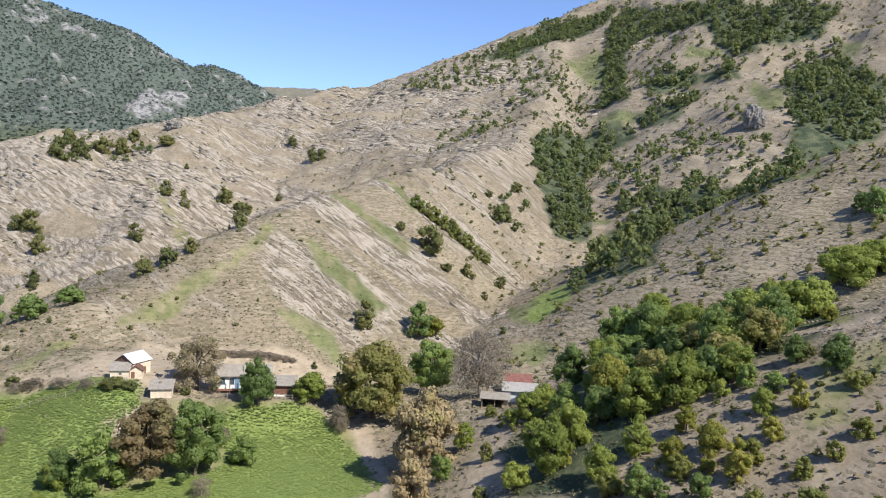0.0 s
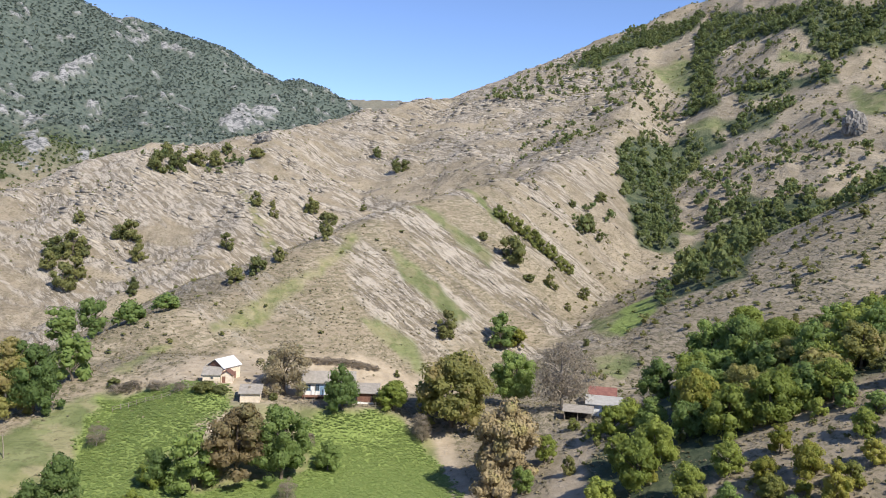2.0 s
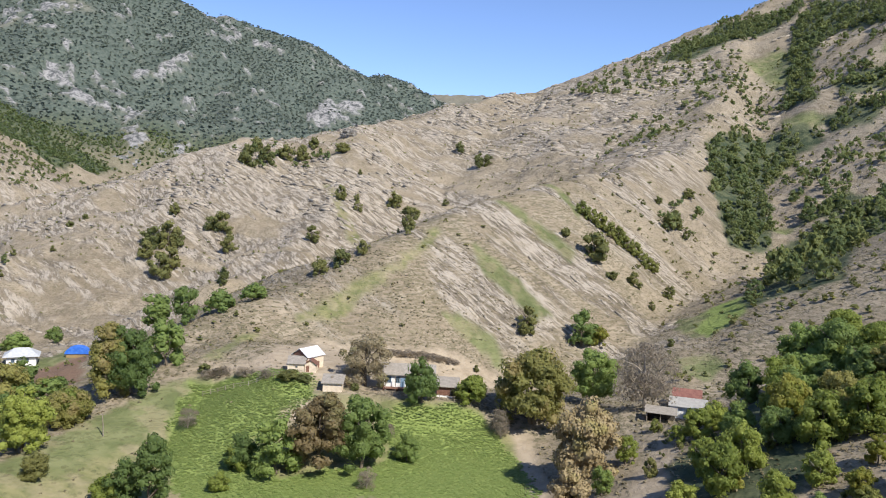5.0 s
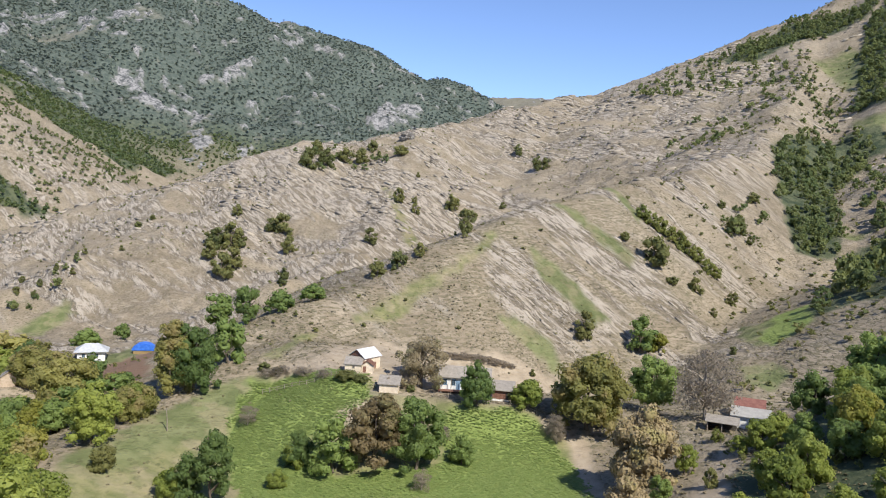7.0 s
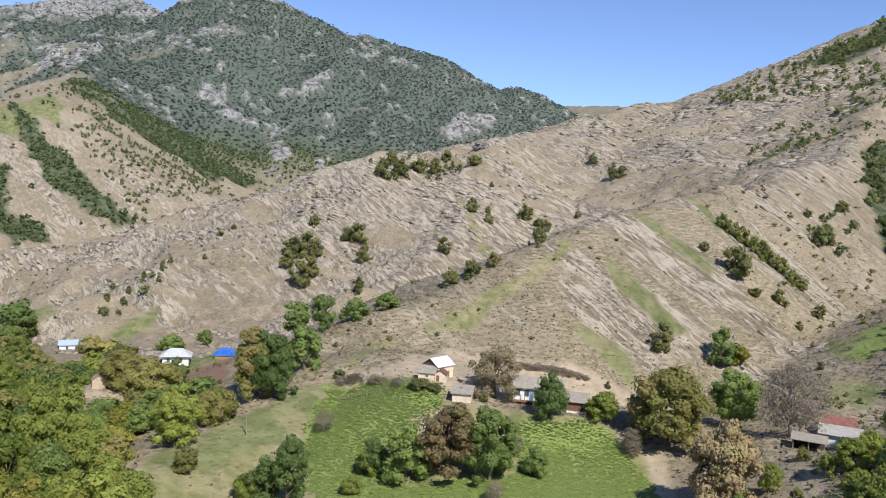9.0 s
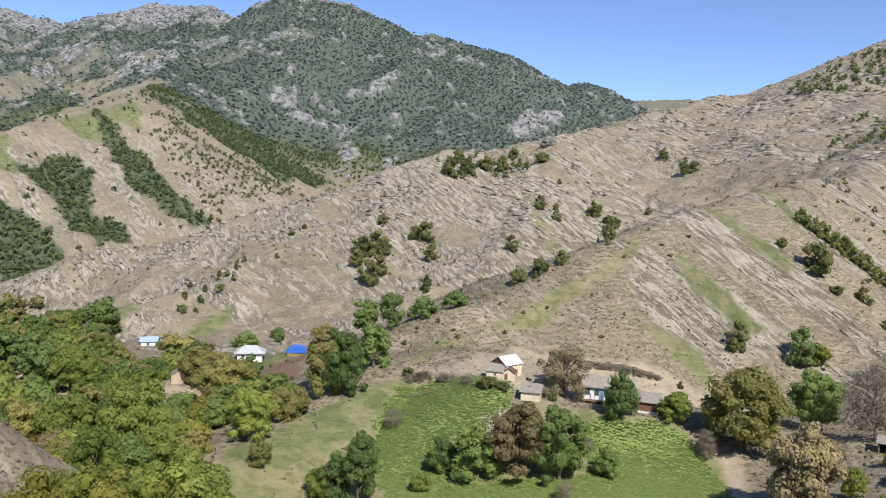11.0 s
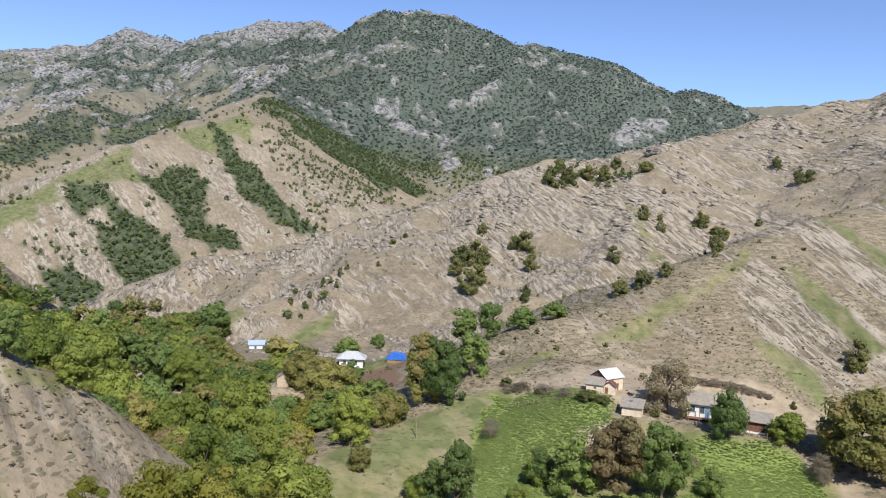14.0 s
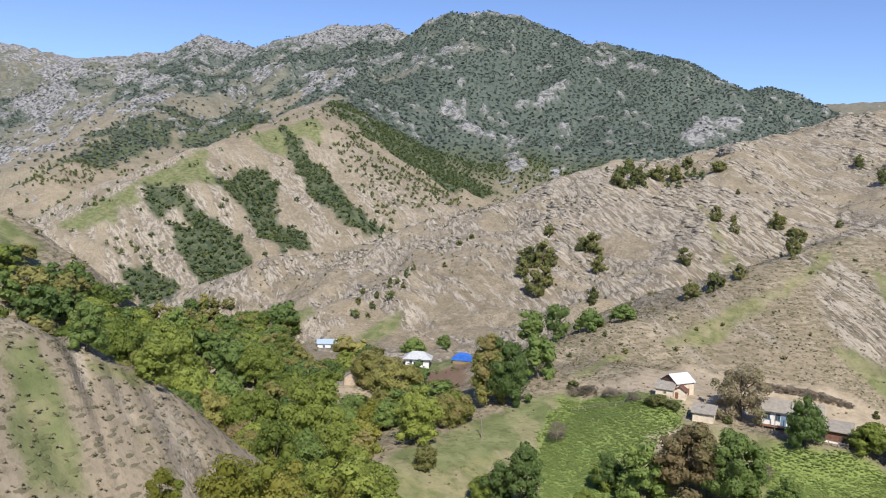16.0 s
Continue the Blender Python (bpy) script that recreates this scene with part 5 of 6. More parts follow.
def scatter(name, label, category, material, x, y, wide, tall, g, shapes, sink=0.05, soft=False):
    """Many plants as one object: shapes are leaf clouds of unit size."""
    z = surface(x, y)
    which = g.integers(0, len(shapes), len(x))
    turn = g.uniform(0, 2 * math.pi, len(x))
    vs, fs, ns, tints, base = [], [], [], [], 0
    for k, (v, f, n) in enumerate(shapes):
        sel = np.nonzero(which == k)[0]
        if not len(sel):
            continue
        c, s = np.cos(turn[sel])[:, None], np.sin(turn[sel])[:, None]
        w, t = wide[sel][:, None], tall[sel][:, None]
        px = (v[:, 0] * c - v[:, 1] * s) * w + x[sel][:, None]
        py = (v[:, 0] * s + v[:, 1] * c) * w + y[sel][:, None]
        pz = (v[:, 2] - sink) * t + z[sel][:, None]
        vs.append(np.stack([px, py, pz], -1).reshape(-1, 3))
        fs.append((f[None] + (np.arange(len(sel)) * len(v))[:, None, None]).reshape(-1, 3) + base)
        ns.append(np.stack([n[:, 0] * c - n[:, 1] * s, n[:, 0] * s + n[:, 1] * c, n[:, 2] + 0 * c], -1).reshape(-1, 3))
        tints.append(np.repeat(g.uniform(-0.5, 0.5, len(sel)), len(v)))
        base += len(v) * len(sel)
    me = mesh_of(name, np.concatenate(vs), np.concatenate(fs), material, normals=np.concatenate(ns) if soft else None)
    put_attribute(me, "tint", np.concatenate(tints))
    return tagged(new(name, me), label, category, kind="stuff")


def shapes(n, lobes, per, size, seed, **k):
    g = np.random.default_rng(seed)
    return [leaf_cloud(g, lobes, per, size, **k) for _ in range(n)]


for kind, rows in WOODS.items():
    rows = np.array(rows)
    scatter("valley_woodland", KIND_TEXT[kind][1].replace("tree", "trees").replace("a ", ""), "woodland", LEAF[kind], rows[:, 0], rows[:, 1], rows[:, 2], rows[:, 3], np.random.default_rng(17), shapes(6, 28, 24, 0.045, 18, low=0.0, core=20, small=0.09, large=0.19), soft=True)

# woods of the eastern mountain, the gully and the skyline
x, y, g = grid(60, 900, 200, 1100, 6.4, 21)
az, r = np.degrees(np.arctan2(x, y)), np.hypot(x, y)
ok = (az > 3) & (az < 54) & (r > 235) & (r < 1100)
x, y = x[ok], y[ok]
wood = cover(x, y, ("wood",))["wood"]
ok = g.uniform(size=len(x)) < 0.92 * wood * step(-0.6, 0.05, fbm(x / 26, y / 26, 3, 23))
x, y = x[ok], y[ok]
size = g.uniform(4.2, 9.5, len(x))
scatter("mountain_woodland", "dense dark green woodland on steep mountain slope", "woodland", LEAF["wood"], x, y, size, size * g.uniform(0.95, 1.4, len(x)), g, shapes(8, 12, 13, 0.085, 22, low=0.0, core=8, small=0.09, large=0.21), soft=True)

# open woods: single small trees over bare ground
x, y, g = grid(-1300, 900, 240, 2300, 8.6, 25)
az, r = np.degrees(np.arctan2(x, y)), np.hypot(x, y)
ok = (np.abs(az) < 54) & (r > 260)
x, y = x[ok], y[ok]
thin = cover(x, y, ("open",))["open"]
ok = g.uniform(size=len(x)) < 0.72 * thin * step(-0.6, 0.2, fbm(x / 30, y / 30, 3, 26))
x, y = x[ok], y[ok]
size = g.uniform(3.2, 7.5, len(x))
scatter("open_woodland", "scattered small dark green trees on dry slopes", "woodland", LEAF["wood"], x, y, size, size * g.uniform(0.8, 1.3, len(x)), g, shapes(6, 7, 8, 0.13, 27, low=0.0, core=8, large=0.27), soft=True)

# low shrubs dotted over the stony slopes
x, y, g = grid(-420, 700, 150, 1000, 6.0, 31)
az, r = np.degrees(np.arctan2(x, y)), np.hypot(x, y)
dot = fbm(x / 60, y / 60, 3, 32) + 0.5 * fbm(x / 14, y / 14, 2, 33)
chance = (0.32 + 0.2 * step(350, 500, r)) * step(-0.3, 0.3, dot) + 0.25 * step(17, 27, az) * step(-0.3, 0.3, dot)
spare = cover(x, y, ("fern", "path", "grass"))
ok = (np.abs(az) < 54) & (r > 200) & (r < 1000) & (g.uniform(size=len(x)) < chance) & (spare["fern"] + spare["path"] + spare["grass"] < 0.3)
x, y = x[ok], y[ok]
size = g.uniform(0.8, 2.4, len(x)) * (1 + 0.9 * step(15, 27, np.degrees(np.arctan2(x, y))) * g.uniform(0, 1, len(x)))
scatter("hillside_scrub", "low dark scrub dotted over stony slopes", "scrub", LEAF["shrub"], x, y, size, size * g.uniform(0.6, 1.0, len(x)), g, shapes(5, 4, 5, 0.24, 34, low=0.0))

x, y, g = grid(40, 190, 50, 190, 2.2, 35)
az, r = np.degrees(np.arctan2(x, y)), np.hypot(x, y)
dot = fbm(x / 22, y / 22, 3, 36)
ok = (az > 23) & (az < 54) & (r > 75) & (r < 200) & (g.uniform(size=len(x)) < 0.5 * step(-0.3, 0.25, dot))
x, y = x[ok], y[ok]
size = g.uniform(0.35, 1.15, len(x)) ** 1.5 + 0.3
scatter("slope_scrub", "low grey green scrub on shaded near slope", "scrub", LEAF["shrub"], x, y, size, size * g.uniform(0.6, 1.0, len(x)), g, shapes(5, 5, 8, 0.19, 37, low=0.0, core=8))

# bushes and young trees on the near slope, each a thing
x, y, g = grid(40, 120, 50, 140, 6.5, 43)
az, r = np.degrees(np.arctan2(x, y)), np.hypot(x, y)
ok = (az > 22) & (az < 46) & (r > 84) & (r < 150) & (g.uniform(size=len(x)) < 0.4)
for a, b in zip(x[ok], y[ok]):
    wide = float(g.uniform(1.4, 3.4))
    plant(str(g.choice(["shrub", "hedge", "yellow", "green"], p=[0.4, 0.3, 0.18, 0.12])), float(a), float(b), wide, wide * float(g.uniform(0.7, 1.15)))

x, y, g = grid(60, 700, 180, 900, 3.7, 38)
az, r = np.degrees(np.arctan2(x, y)), np.hypot(x, y)
dot = fbm(x / 40, y / 40, 3, 39)
ok = (az > 22) & (az < 53) & (r > 215) & (r < 800) & (g.uniform(size=len(x)) < 0.30 * step(-0.3, 0.35, dot) * step(20, 30, az))
x, y = x[ok], y[ok]
size = g.uniform(0.8, 3.0, len(x))
scatter("eastern_scrub", "dark low scrub covering the eastern mountain slope", "scrub", LEAF["shrub"], x, y, size, size * g.uniform(0.6, 1.0, len(x)), g, shapes(5, 3, 5, 0.27, 40, low=0.0), soft=True)

# woods in the gullies of the green hill
x, y, g = grid(-1250, 100, 600, 1750, 7.4, 45)
az, r = np.degrees(np.arctan2(x, y)), np.hypot(x, y)
ok = (az > -55) & (az < -8) & (r > 820) & (r < 1700)
x, y = x[ok], y[ok]
wood = cover(x, y, ("wood",))["wood"]
ok = g.uniform(size=len(x)) < np.maximum(0.92 * wood, 0.03)
x, y = x[ok], y[ok]
size = g.uniform(5, 10, len(x))
scatter("hill_woodland", "dark green woodland filling gullies of grassy hill", "woodland", LEAF["wood"], x, y, size, size * g.uniform(0.7, 1.1, len(x)), g, shapes(5, 4, 4, 0.24, 46, low=0.0, core=8, large=0.28), soft=True)

# woods of the far range
x, y, g = grid(-2700, 900, 500, 3600, 12.5, 41)
az, r = np.degrees(np.arctan2(x, y)), np.hypot(x, y)
ok = (az > -55) & (az < 9) & (r > 1680) & (r < 3500)
x, y = x[ok], y[ok]
wood = cover(x, y, ("wood",))["wood"]
ok = g.uniform(size=len(x)) < np.maximum(0.9 * wood, 0.12)
x, y = x[ok], y[ok]
size = g.uniform(6, 11, len(x))
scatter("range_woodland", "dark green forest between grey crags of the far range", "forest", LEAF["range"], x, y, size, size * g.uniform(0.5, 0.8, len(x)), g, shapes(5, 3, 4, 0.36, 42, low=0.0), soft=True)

# dry tufts on the near slopes, in rows along the contours
x, y, g = grid(-130, 330, 60, 420, 1.25, 51)
az, r = np.degrees(np.arctan2(x, y)), np.hypot(x, y)
ok = (np.abs(az) < 53) & (r > 66) & (r < 400) & (az > -27) & ((az > -14) | (r < 205))
x, y, az, r = x[ok], y[ok], az[ok], r[ok]
spare = cover(x, y, ("fern", "path", "plough", "grass", "dry"))
dot = fbm(x / 25, y / 25, 3, 52)
row = np.mod(ground(x, y) / 1.35 + 0.9 * fbm(x / 14, y / 14, 3, 54), 1.0) < 0.5
ok = (g.uniform(size=len(x)) < (0.18 + 0.72 * row) * step(-0.6, 0.05, dot) * (1 - 0.6 * step(24, 30, az))) & (sum(spare.values()) < 0.2 + 1.2 * (g.uniform(size=len(x)) < 0.15))
x, y = x[ok], y[ok]
size = g.uniform(0.4, 0.95, len(x))
scatter("dry_tufts", "dry grey green tufts on bare earth", "tufts", LEAF["tuft"], x, y, size, size * g.uniform(0.4, 0.7, len(x)), g, shapes(4, 2, 2, 0.42, 53, low=0.0, lie=0.7))

x, y, g = grid(-90, 130, 40, 130, 1.0, 55)
az, r = np.degrees(np.arctan2(x, y)), np.hypot(x, y)
ok = (((az < -30) & (az > -54) & (r < 100)) | ((az > 24) & (az < 53))) & (r > 58) & (r < 130) & (g.uniform(size=len(x)) < 0.8 * step(-0.4, 0.2, fbm(x / 9, y / 9, 3, 56)))
x, y = x[ok], y[ok]
size = g.uniform(0.25, 0.7, len(x))
scatter("near_tufts", "small dark tufts on bare near slopes", "tufts", LEAF["tuft"], x, y, size, size * g.uniform(0.5, 0.8, len(x)), g, shapes(5, 4, 5, 0.2, 57, low=0.0, core=8, large=0.26, lie=0.6))

# bracken in the fields below the farm
x, y, g = grid(-62, 52, 90, 175, 0.5, 61)
fern = cover(x, y, ("fern",))["fern"]
ok = g.uniform(size=len(x)) < fern * (0.95 + 0.3 * fbm(x / 6, y / 6, 3, 62))
x, y = x[ok], y[ok]
size = g.uniform(0.55, 1.0, len(x))
scatter("bracken_field", "bright green bracken covering the sloping field", "bracken", LEAF["fern"], x, y, size, size * g.uniform(0.14, 0.24, len(x)), g, shapes(4, 3, 4, 0.30, 63, low=0.0, lie=1.6))


# ---- ledges of bedrock breaking through the slopes ----
def ledges(name, label, x, y, g, long, wide, tall):
    """Angular slabs that lie along the strike."""
    z, reach = surface(x, y), 2.0
    sx, sy = STRIKE
    rise = (ground(x + reach * sx, y + reach * sy) - ground(x - reach * sx, y - reach * sy)) / (2 * reach)
    cube = np.array([(a, b, c) for c in (0, 1) for b in (-0.5, 0.5) for a in (-0.5, 0.5)], float)
    v = cube[None] + g.uniform(-0.28, 0.28, (len(x), 8, 3))
    v[:, 4:, :2] *= 0.72
    u, w, t = v[:, :, 0] * long[:, None], v[:, :, 1] * wide[:, None], (v[:, :, 2] - 0.45) * tall[:, None]
    turn = g.normal(0, 0.22, len(x))[:, None]
    ux, uy = sx * np.cos(turn) - sy * np.sin(turn), sx * np.sin(turn) + sy * np.cos(turn)
    px, py = x[:, None] + u * ux - w * uy, y[:, None] + u * uy + w * ux
    pz = z[:, None] + u * rise[:, None] + t
    one = np.array([(0, 2, 3, 1), (4, 5, 7, 6), (0, 1, 5, 4), (2, 6, 7, 3), (0, 4, 6, 2), (1, 3, 7, 5)])
    faces = (one[None] + 8 * np.arange(len(x))[:, None, None]).reshape(-1, 4)
    me = mesh_of(name, np.stack([px, py, pz], -1).reshape(-1, 3), faces, LEDGE)
    return tagged(new(name, me), label, "rocks", kind="stuff")


x, y, g = grid(-420, 420, 180, 900, 3.6, 47)
az, r = np.degrees(np.arctan2(x, y)), np.hypot(x, y)
near = (np.abs(az) < 34) & (r > 200) & (r < 900)
x, y = x[near], y[near]
bare = cover(x, y, ("fern", "path", "grass", "wood"))
rocky = np.clip(crags(x, y) * 1.2, 0, 1) * step(-0.2, 0.35, fbm(x / 30, y / 30, 3, 48))
ok = (g.uniform(size=len(x)) < 0.4 * rocky) & (sum(bare.values()) < 0.3)
x, y = x[ok], y[ok]
scale = g.uniform(0.5, 1.0, len(x)) ** 1.5 * (1 + 0.9 * step(350, 600, np.hypot(x, y)))
ledges("bedrock_ledges", "grey tan ledges of broken bedrock on the slopes", x, y, g, 4.8 * scale, 1.3 * scale, 1.0 * scale)


# ---- rock outcrops ----
def outcrop(x, y, wide, tall, seed):
    bm = bmesh.new()
    bmesh.ops.create_icosphere(bm, subdivisions=4, radius=0.5)
    for v in bm.verts:
        q = v.co * 2.4 + Vector((3.1 * seed, 1.7, 0.4))
        ledge = abs(noise.noise(q * 1.3)) + 0.5 * abs(noise.noise(q * 2.9)) + 0.25 * abs(noise.noise(q * 6.1))
        v.co *= 1.12 - 0.62 * ledge
        v.co.z += 0.05 * math.sin(22 * v.co.z + 6 * v.co.x)
    bmesh.ops.transform(bm, matrix=Matrix.Diagonal((wide, wide * 0.8, tall * 1.5, 1)), verts=bm.verts)
    me = bpy.data.meshes.new("rock_outcrop")
    bm.to_mesh(me)
    bm.free()
    me.materials.append(CRAG)
    ob = new("rock_outcrop", me)
    ob.location = (x, y, z_at(x, y) + 0.2 * tall)
    tagged(ob, "grey weathered rock outcrop on the ridge", "rock", "rock outcrops of the ridges")


CRAG = plain("grey_crag_stone", (0.13, 0.12, 0.11), (0.30, 0.28, 0.25), 1.6, 0.95, 1.0, 0.5)
# x, y, width, height
OUTCROPS = [
    (-10, 656, 14.4, 6.7),
    (331, 393, 15.1, 12.1),
    (331, 388, 9.0, 9.0),
]
for k, row in enumerate(OUTCROPS):
    outcrop(*row, k)

# ---- farm buildings ----
def gable(w, d, wall_h, ridge_h, over=0.35, thick=0.12):
    """Outlines of the wall body and of the two roof slopes of a gabled house; the ridge runs along y."""
    body = prism([(-w / 2, -0.5), (w / 2, -0.5), (w / 2, wall_h), (0, ridge_h), (-w / 2, wall_h)], d)
    rise = (ridge_h - wall_h) / (w / 2)
    out = w / 2 + over
    slopes = []
    for s in (-1, 1):
        slopes.append(prism([(0, ridge_h + 0.02), (0, ridge_h + 0.02 + thick), (s * out, wall_h - rise * over + 0.02 + thick), (s * out, wall_h - rise * over + 0.02)], d + 2 * over))
    return body, slopes


def window(parent, w, h, x, y, z, turn, trim):
    """A framed window in a wall whose outside faces local -y after the turn."""
    m = pose(x, y, z, 0, 0, turn)
    f = bmesh.new()
    for sx, sz, px, pz in ((w + 0.16, 0.09, 0, h / 2), (w + 0.16, 0.09, 0, -h / 2), (0.09, h, -w / 2, 0), (0.09, h, w / 2, 0), (0.05, h, 0, 0)):
        bmesh.ops.create_cube(f, size=1, matrix=m @ pose(px, -0.03, pz) @ Matrix.Diagonal((sx, 0.1, sz, 1)))
    fr = part("window", f, trim, parent)
    p = bmesh.new()
    bmesh.ops.create_cube(p, size=1, matrix=m @ pose(0, 0.0, 0) @ Matrix.Diagonal((w, 0.05, h, 1)))
    part("pane", p, GLASS, fr)


def door(parent, w, h, x, y, z, turn, material):
    bm = box(w, 0.1, h, bevel=0.02)
    d = part("door", moved(bm, pose(x, y, z, 0, 0, turn)), material, parent)
    k = box(0.05, 0.08, 0.14, w * 0.35, -0.07, h * 0.48, 0.01)
    part("handle", moved(k, pose(x, y, z, 0, 0, turn)), DARK, d)


def barn():
    e = stand("barn", "cream plastered barn with bright sheet metal roof", "barn", -9.8, 175.9, -38.3, -39)
    e.scale = (0.86, 0.86, 0.86)
    body, slopes = gable(5.4, 6.2, 3.4, 5.2)
    part("wall", body, CREAM, e)
    part("gable_boards", prism([(-2.65, 3.4), (2.65, 3.4), (0, 5.15)], 6.28), PLANK, e, "dark brown boarded gable")
    part("roof", slopes[0], SHEET, e)
    part("roof", slopes[1], SHEET, e, "bright white sheet metal roof slope")
    door(e, 0.9, 1.8, 2.72, 1.0, 0.0, 90, PLANK)
    f = stand("lean_to", "low cream plastered lean-to with grey sheet roof", "shed", -12.0, 171.7, -38.4, -6)
    f.scale = (0.86, 0.86, 0.86)
    part("wall", moved(prism([(-1.4, -0.5), (1.4, -0.5), (1.4, 3.3), (-1.4, 2.2)], 4.2), pose(0, 0, 0, 0, 0, 90)), CREAM, f)
    roof = prism([(-1.75, 2.12), (1.75, 3.52), (1.75, 3.66), (-1.75, 2.26)], 4.9)
    part("roof", moved(roof, pose(0, 0, 0, 0, 0, 90)), GREY_ROOF, f)
    window(f, 0.5, 0.45, 0.2, -1.42, 1.45, 0, GREYWOOD)
    h = stand("annexe", "small cream annexe with rusty brown roof", "shed", -8.8, 172.0, -38.4, -6)
    h.scale = (0.86, 0.86, 0.86)
    body, slopes = gable(2.9, 3.0, 2.1, 3.1, 0.3)
    part("wall", body, CREAM, h)
    part("roof", slopes[0], BROWN_ROOF, h)
    part("roof", slopes[1], BROWN_ROOF, h)
    door(h, 0.8, 1.7, -0.7, -1.53, 0.0, 0, PLANK)


def hut():
    e = stand("hut", "small cream hut with grey roof and dark left side", "hut", -3.6, 163.9, -40.6, -5)
    part("wall", prism([(-2.0, -0.6), (2.0, -0.6), (2.0, 1.9), (-2.0, 1.9)], 3.4), CREAM, e)
    roof = prism([(-2.1, 1.9), (2.1, 3.0), (2.1, 3.14), (-2.1, 2.04)], 4.8)
    part("roof", moved(roof, pose(0, 0, 0, 0, 0, 90)), GREY_ROOF, e)
    part("side_panel", moved(prism([(-1.7, -0.3), (1.7, -0.3), (1.7, 2.75), (-1.7, 1.95)], 0.1), pose(-2.06, 0, 0, 0, 0, 90)), DARK, e, "dark panel on the left side wall")
    part("vent", box(0.5, 0.5, 0.5, -0.3, 0.4, 2.6), GREYWOOD, e)


def farmhouse():
    e = stand("farmhouse", "long whitewashed farmhouse with grey roof and blue windows", "house", 13.0, 169.6, -41.3, -6)
    body = prism([(-2.6, -0.6), (2.6, -0.6), (2.6, 3.9), (0, 5.5), (-2.6, 3.9)], 11.0)
    part("wall", moved(body, pose(0, 0, 0, 0, 0, 90)), WHITE, e)
    part("plinth", box(11.2, 5.4, 1.5, 0, 0, -0.6), PLANK, e, "brown boarded ground storey")
    rise = 1.6 / 2.6
    for s in (-1, 1):
        sl = prism([(0, 5.54), (0, 5.7), (s * 3.2, 5.7 - rise * 3.2), (s * 3.2, 5.54 - rise * 3.2)], 12.0)
        part("roof", moved(sl, pose(0, 0, 0, 0, 0, 90)), GREY_ROOF, e)
    for x in (-4.3, -2.4, -0.2, 1.8, 3.9):
        window(e, 0.9, 1.25, x, -2.61, 2.5, 0, TRIM)
    door(e, 0.95, 2.0, -1.3, -2.66, 0.9, 0, TRIM)
    part("veranda_floor", box(7.0, 1.3, 0.2, -1.6, -3.3, 0.7), PLANK, e, "brown plank veranda floor")
    for x in (-5.0, -2.8, -0.4, 1.8):
        part("post", box(0.14, 0.14, 3.9, x, -3.85, -0.3, 0.02), GREYWOOD, e)
    s = stand("shed", "small plank shed with grey roof and white base", "shed", 21.2, 165.6, -41.8, -12)
    part("wall", moved(prism([(-1.6, 0.3), (1.6, 0.3), (1.6, 3.5), (-1.6, 2.5)], 4.2), pose(0, 0, 0, 0, 0, 90)), PLANK, s, "reddish brown plank wall")
    part("base", box(4.4, 3.4, 1.0, 0, 0, -0.5), WHITE, s)
    roof = prism([(-2.1, 2.42), (2.1, 3.72), (2.1, 3.86), (-2.1, 2.56)], 5.2)
    part("roof", moved(roof, pose(0, 0, 0, 0, 0, 90)), GREY_ROOF, s)
    door(s, 0.8, 1.6, 1.2, -1.63, 0.5, 0, DARK)


def red_house():
    e = stand("red_house", "house with faded red roof among trees", "house", 74.0, 160.5, -41.9, -25)
    body = prism([(-2.6, -0.8), (2.6, -0.8), (2.6, 2.7), (0, 4.0), (-2.6, 2.7)], 5.6)
    part("wall", moved(body, pose(0, 0, 0, 0, 0, 90)), WHITE, e)
    for s in (-1, 1):
        sl = prism([(0, 4.04), (0, 4.18), (s * 3.1, 4.18 - 0.5 * 3.1), (s * 3.1, 4.04 - 0.5 * 3.1)], 6.4)
        part("roof", moved(sl, pose(0, 0, 0, 0, 0, 90)), RED_ROOF, e)
    h = stand("grey_house", "white house with pale grey roof and open veranda", "house", 68.8, 148.4, -40.5, -25)
    body = prism([(-2.5, -0.8), (2.5, -0.8), (2.5, 2.6), (0, 3.7), (-2.5, 2.6)], 6.8)
    part("wall", moved(body, pose(0, 0, 0, 0, 0, 90)), WHITE, h)
    for s in (-1, 1):
        sl = prism([(0, 3.74), (0, 3.86), (s * 3.0, 3.86 - 0.44 * 3.0), (s * 3.0, 3.74 - 0.44 * 3.0)], 7.6)
        part("roof", moved(sl, pose(0, 0, 0, 0, 0, 90)), GREY_SHEET, h)
    for x in (-2.4, 0.2, 2.4):
        window(h, 0.9, 1.1, x, -2.51, 1.5, 0, TRIM)
    v = stand("cart_shed", "open dark timber shed with leaning roof", "shed", 61.5, 144.5, z_at(61.5, 144.5), -25)
    part("back_wall", box(5.4, 0.15, 2.6, 0, 1.6, -0.6), DARK, v)
    part("side_wall", box(0.15, 3.2, 2.6, -2.7, 0, -0.6), PLANK, v)
    for x in (-2.6, 0.0, 2.6):
        part("post", box(0.18, 0.18, 2.6, x, -1.6, -0.6, 0.02), GREYWOOD, v)
    roof = prism([(-2.1, 1.95), (2.1, 2.45), (2.1, 2.55), (-2.1, 2.05)], 6.2)
    part("roof", moved(roof, pose(0, 0, 0, 0, 0, 90)), GREY_ROOF, v)


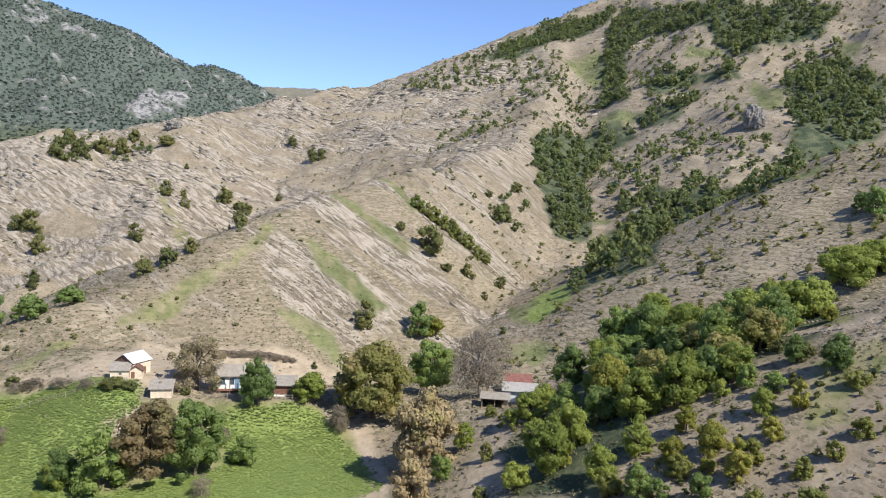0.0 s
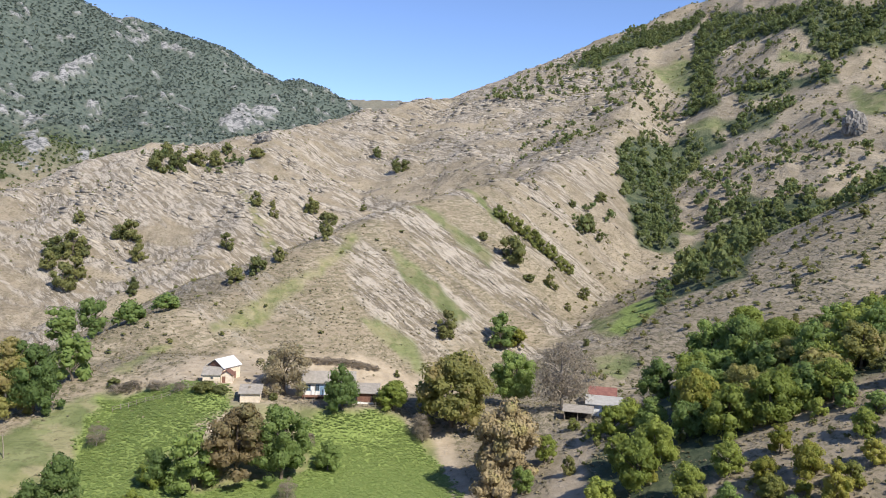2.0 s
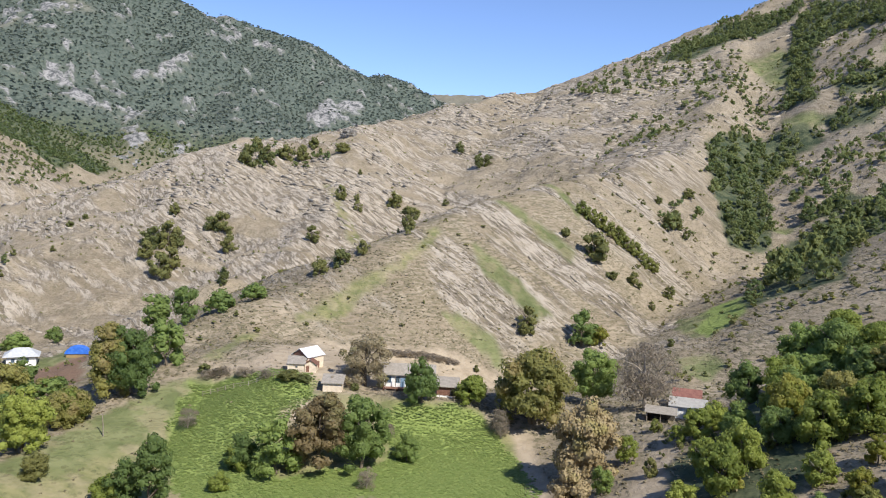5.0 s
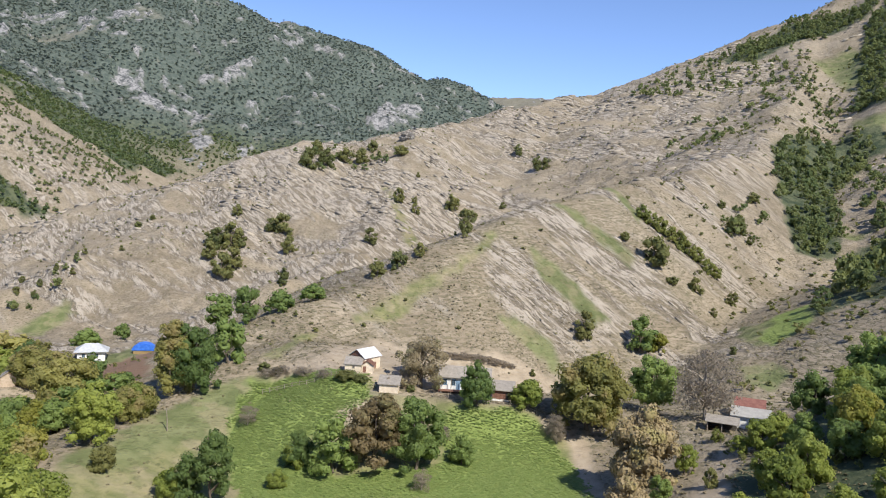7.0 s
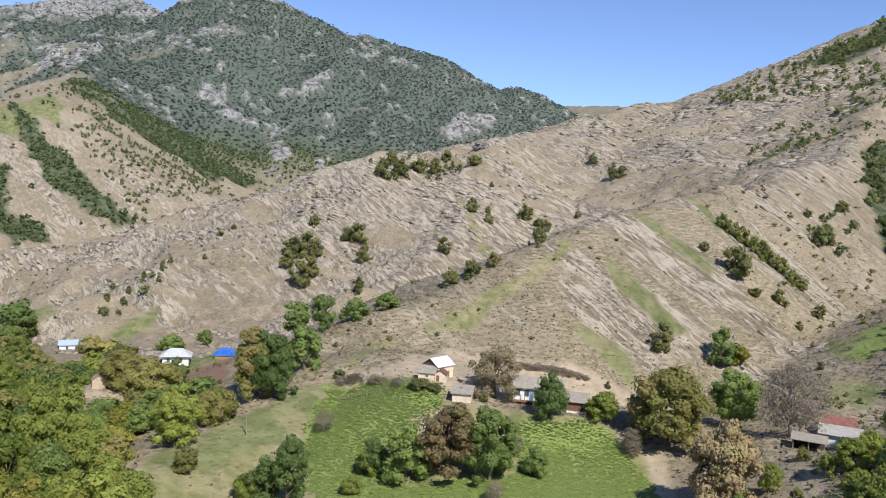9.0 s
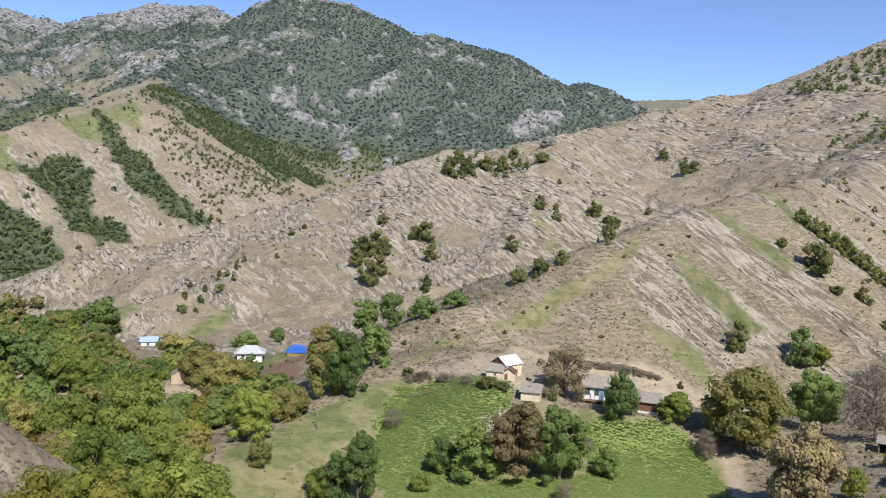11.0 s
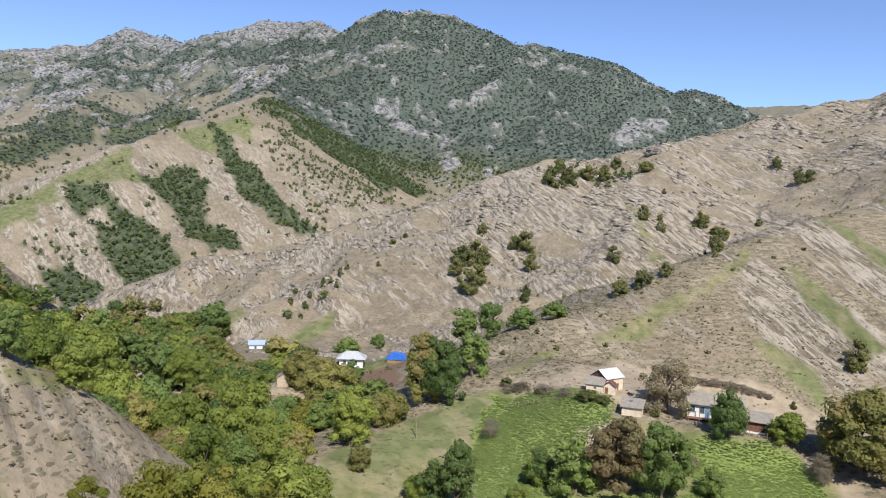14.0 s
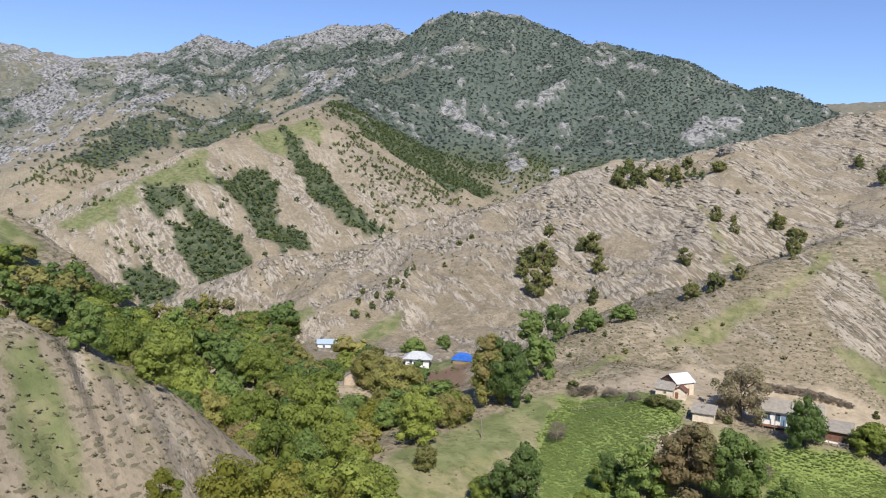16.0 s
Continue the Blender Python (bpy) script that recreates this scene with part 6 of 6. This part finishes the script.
def valley_houses():
    e = stand("white_house", "white village house with pale grey hipped roof", "house", -117.5, 288.0, -65.4, 18)
    part("wall", box(9.5, 7.0, 4.3, 0, 0, -0.6), WHITE, e)
    bm = bmesh.new()
    w, d, z0, z1 = 5.9, 4.7, 3.6, 6.2
    low = [bm.verts.new(q) for q in ((-w, -d, z0), (w, -d, z0), (w, d, z0), (-w, d, z0))]
    top = [bm.verts.new((-2.2, 0, z1)), bm.verts.new((2.2, 0, z1))]
    for q in ((low[0], low[1], top[1], top[0]), (low[2], low[3], top[0], top[1]), (low[1], low[2], top[1]), (low[3], low[0], top[0]), (low[3], low[2], low[1], low[0])):
        bm.faces.new(q)
    part("roof", bm, PALE_ROOF, e)
    for x in (-2.6, 1.9):
        window(e, 1.0, 1.3, x, -3.51, 2.2, 0, TRIM)
    door(e, 1.0, 2.0, 0.3, -3.55, -0.1, 0, TRIM)
    for y in (-1.6, 1.4):
        window(e, 1.0, 1.3, 4.76, y, 2.2, 90, TRIM)
    t = stand("tarpaulin_stack", "haystack covered with bright blue tarpaulin", "haystack", -101.8, 298.0, -64.3, 8)
    arc = [(4.2 * math.cos(a), 1.4 + 2.7 * math.sin(a)) for a in np.linspace(0, math.pi, 13)]
    part("cover", moved(prism(arc, 4.6), pose(0, 0, 0)), TARP, t, "blue tarpaulin")
    part("hay", box(7.6, 4.2, 1.9, 0, 0, -0.5, 0.3), HAY, t, "brown stacked hay")
    b = stand("blue_roof_house", "low house with pale blue roof behind trees", "house", -193.6, 350.0, -76.6, 30)
    body = prism([(-3.4, -1.0), (3.4, -1.0), (3.4, 3.4), (0, 5.0), (-3.4, 3.4)], 10.5)
    part("wall", moved(body, pose(0, 0, 0, 0, 0, 90)), WHITE, b)
    for s in (-1, 1):
        sl = prism([(0, 5.04), (0, 5.2), (s * 4.0, 5.2 - 0.47 * 4.0), (s * 4.0, 5.04 - 0.47 * 4.0)], 11.6)
        part("roof", moved(sl, pose(0, 0, 0, 0, 0, 90)), BLUE_ROOF, b)
    window(b, 1.0, 1.2, -2.0, -3.41, 2.0, 0, TRIM)
    window(b, 1.0, 1.2, 2.0, -3.41, 2.0, 0, TRIM)
    o = stand("clay_hut", "small tan clay hut with tan roof", "hut", -104.0, 203.0, -53.4, 20)
    body, slopes = gable(3.6, 4.4, 2.6, 3.8, 0.3)
    part("wall", body, plain("tan_clay", (0.44, 0.35, 0.26), (0.54, 0.44, 0.34), 0.5), o)
    part("roof", slopes[0], GREY_ROOF, o)
    part("roof", slopes[1], HAY, o)


barn()
hut()
farmhouse()
red_house()
valley_houses()


def fence(line, gap, tall):
    """A crooked paling fence along a line in plan: posts and two rails."""
    g = np.random.default_rng(91)
    x0, y0 = line[0]
    e = stand("fence", "crooked grey paling fence along the terrace", "fence", x0, y0, 0, 0)
    spots = []
    for (a, b), (c, d) in zip(line[:-1], line[1:]):
        n = max(int(math.hypot(c - a, d - b) / gap), 1)
        spots += [(a + (c - a) * k / n, b + (d - b) * k / n) for k in range(n)]
    spots = [(x, y, z_at(x, y)) for x, y in spots + [line[-1]]]
    for x, y, z in spots:
        bm = box(0.11, 0.11, tall * float(g.uniform(0.85, 1.15)) + 0.3, 0, 0, -0.3, 0.02)
        part("post", moved(bm, pose(x - x0, y - y0, z, float(g.normal(0, 4)), float(g.normal(0, 4)), float(g.uniform(0, 90)))), GREYWOOD, e)
    for (a, b, z1), (c, d, z2) in zip(spots[:-1], spots[1:]):
        for h in (0.4, 0.85):
            v, f = tube([(a - x0, b - y0, z1 + h * tall), (c - x0, d - y0, z2 + h * tall)], [0.045, 0.04], 5)
            me = mesh_of("rail", [tuple(q) for q in v], f, GREYWOOD)
            new("rail", me).parent = e


fence([(-32, 171), (-22, 168.5), (-13, 167.2), (-7, 165)], 1.6, 1.2)
fence([(6, 163.5), (14, 161.5), (24, 160.5), (30, 160)], 1.6, 1.2)


def utility_pole(x, y, tall, lean):
    e = stand("utility_pole", "thin grey wooden pole on grassy slope", "pole", x, y, z_at(x, y), 0)
    v, f = tube([(0, 0, -0.4), (0.2 * lean, 0, tall * 0.5), (lean, 0, tall)], [0.12, 0.1, 0.07], 7)
    new("shaft", mesh_of("shaft", [tuple(q) for q in v], f, GREYWOOD, True)).parent = e
    part("crossarm", box(0.9, 0.09, 0.09, lean, 0, tall - 0.4, 0.01), GREYWOOD, e)


utility_pole(-46.5, 150.5, 4.6, -0.25)


def dry_stone_wall(line, courses):
    """A low terrace wall of single stones."""
    g = np.random.default_rng(93)
    x0, y0 = line[0]
    e = stand("dry_stone_wall", "low grey dry stone terrace wall on the slope", "wall", x0, y0, z_at(x0, y0), 0)
    blanks = []
    for k in range(4):
        bm = bmesh.new()
        bmesh.ops.create_icosphere(bm, subdivisions=1, radius=0.5)
        for v in bm.verts:
            v.co *= 1 + 0.3 * noise.noise(v.co * 2.2 + Vector((k, 0, 0)))
        me = bpy.data.meshes.new("stone")
        bm.to_mesh(me)
        bm.free()
        me.materials.append(STONE)
        blanks.append(me)
    zb = z_at(x0, y0)
    for (a, b), (c, d) in zip(line[:-1], line[1:]):
        n = int(math.hypot(c - a, d - b) / 0.62)
        for k in range(n):
            x, y = a + (c - a) * k / n, b + (d - b) * k / n
            z = z_at(x, y)
            for row in range(courses):
                o = new("stone", blanks[int(g.integers(0, 4))])
                o.parent = e
                w = float(g.uniform(0.55, 0.85))
                o.matrix_local = pose(x - x0 + float(g.normal(0, 0.06)), y - y0 + float(g.normal(0, 0.06)), z - zb + 0.02 + 0.33 * row, 0, 0, float(g.uniform(0, 360))) @ Matrix.Diagonal((w, w * 0.85, 0.42, 1))


dry_stone_wall([(95.5, 102.0), (100.2, 97.9), (101.8, 89.4)], 1)
dry_stone_wall([(92.0, 98.8), (93.2, 94.2), (94.5, 89.0)], 1)
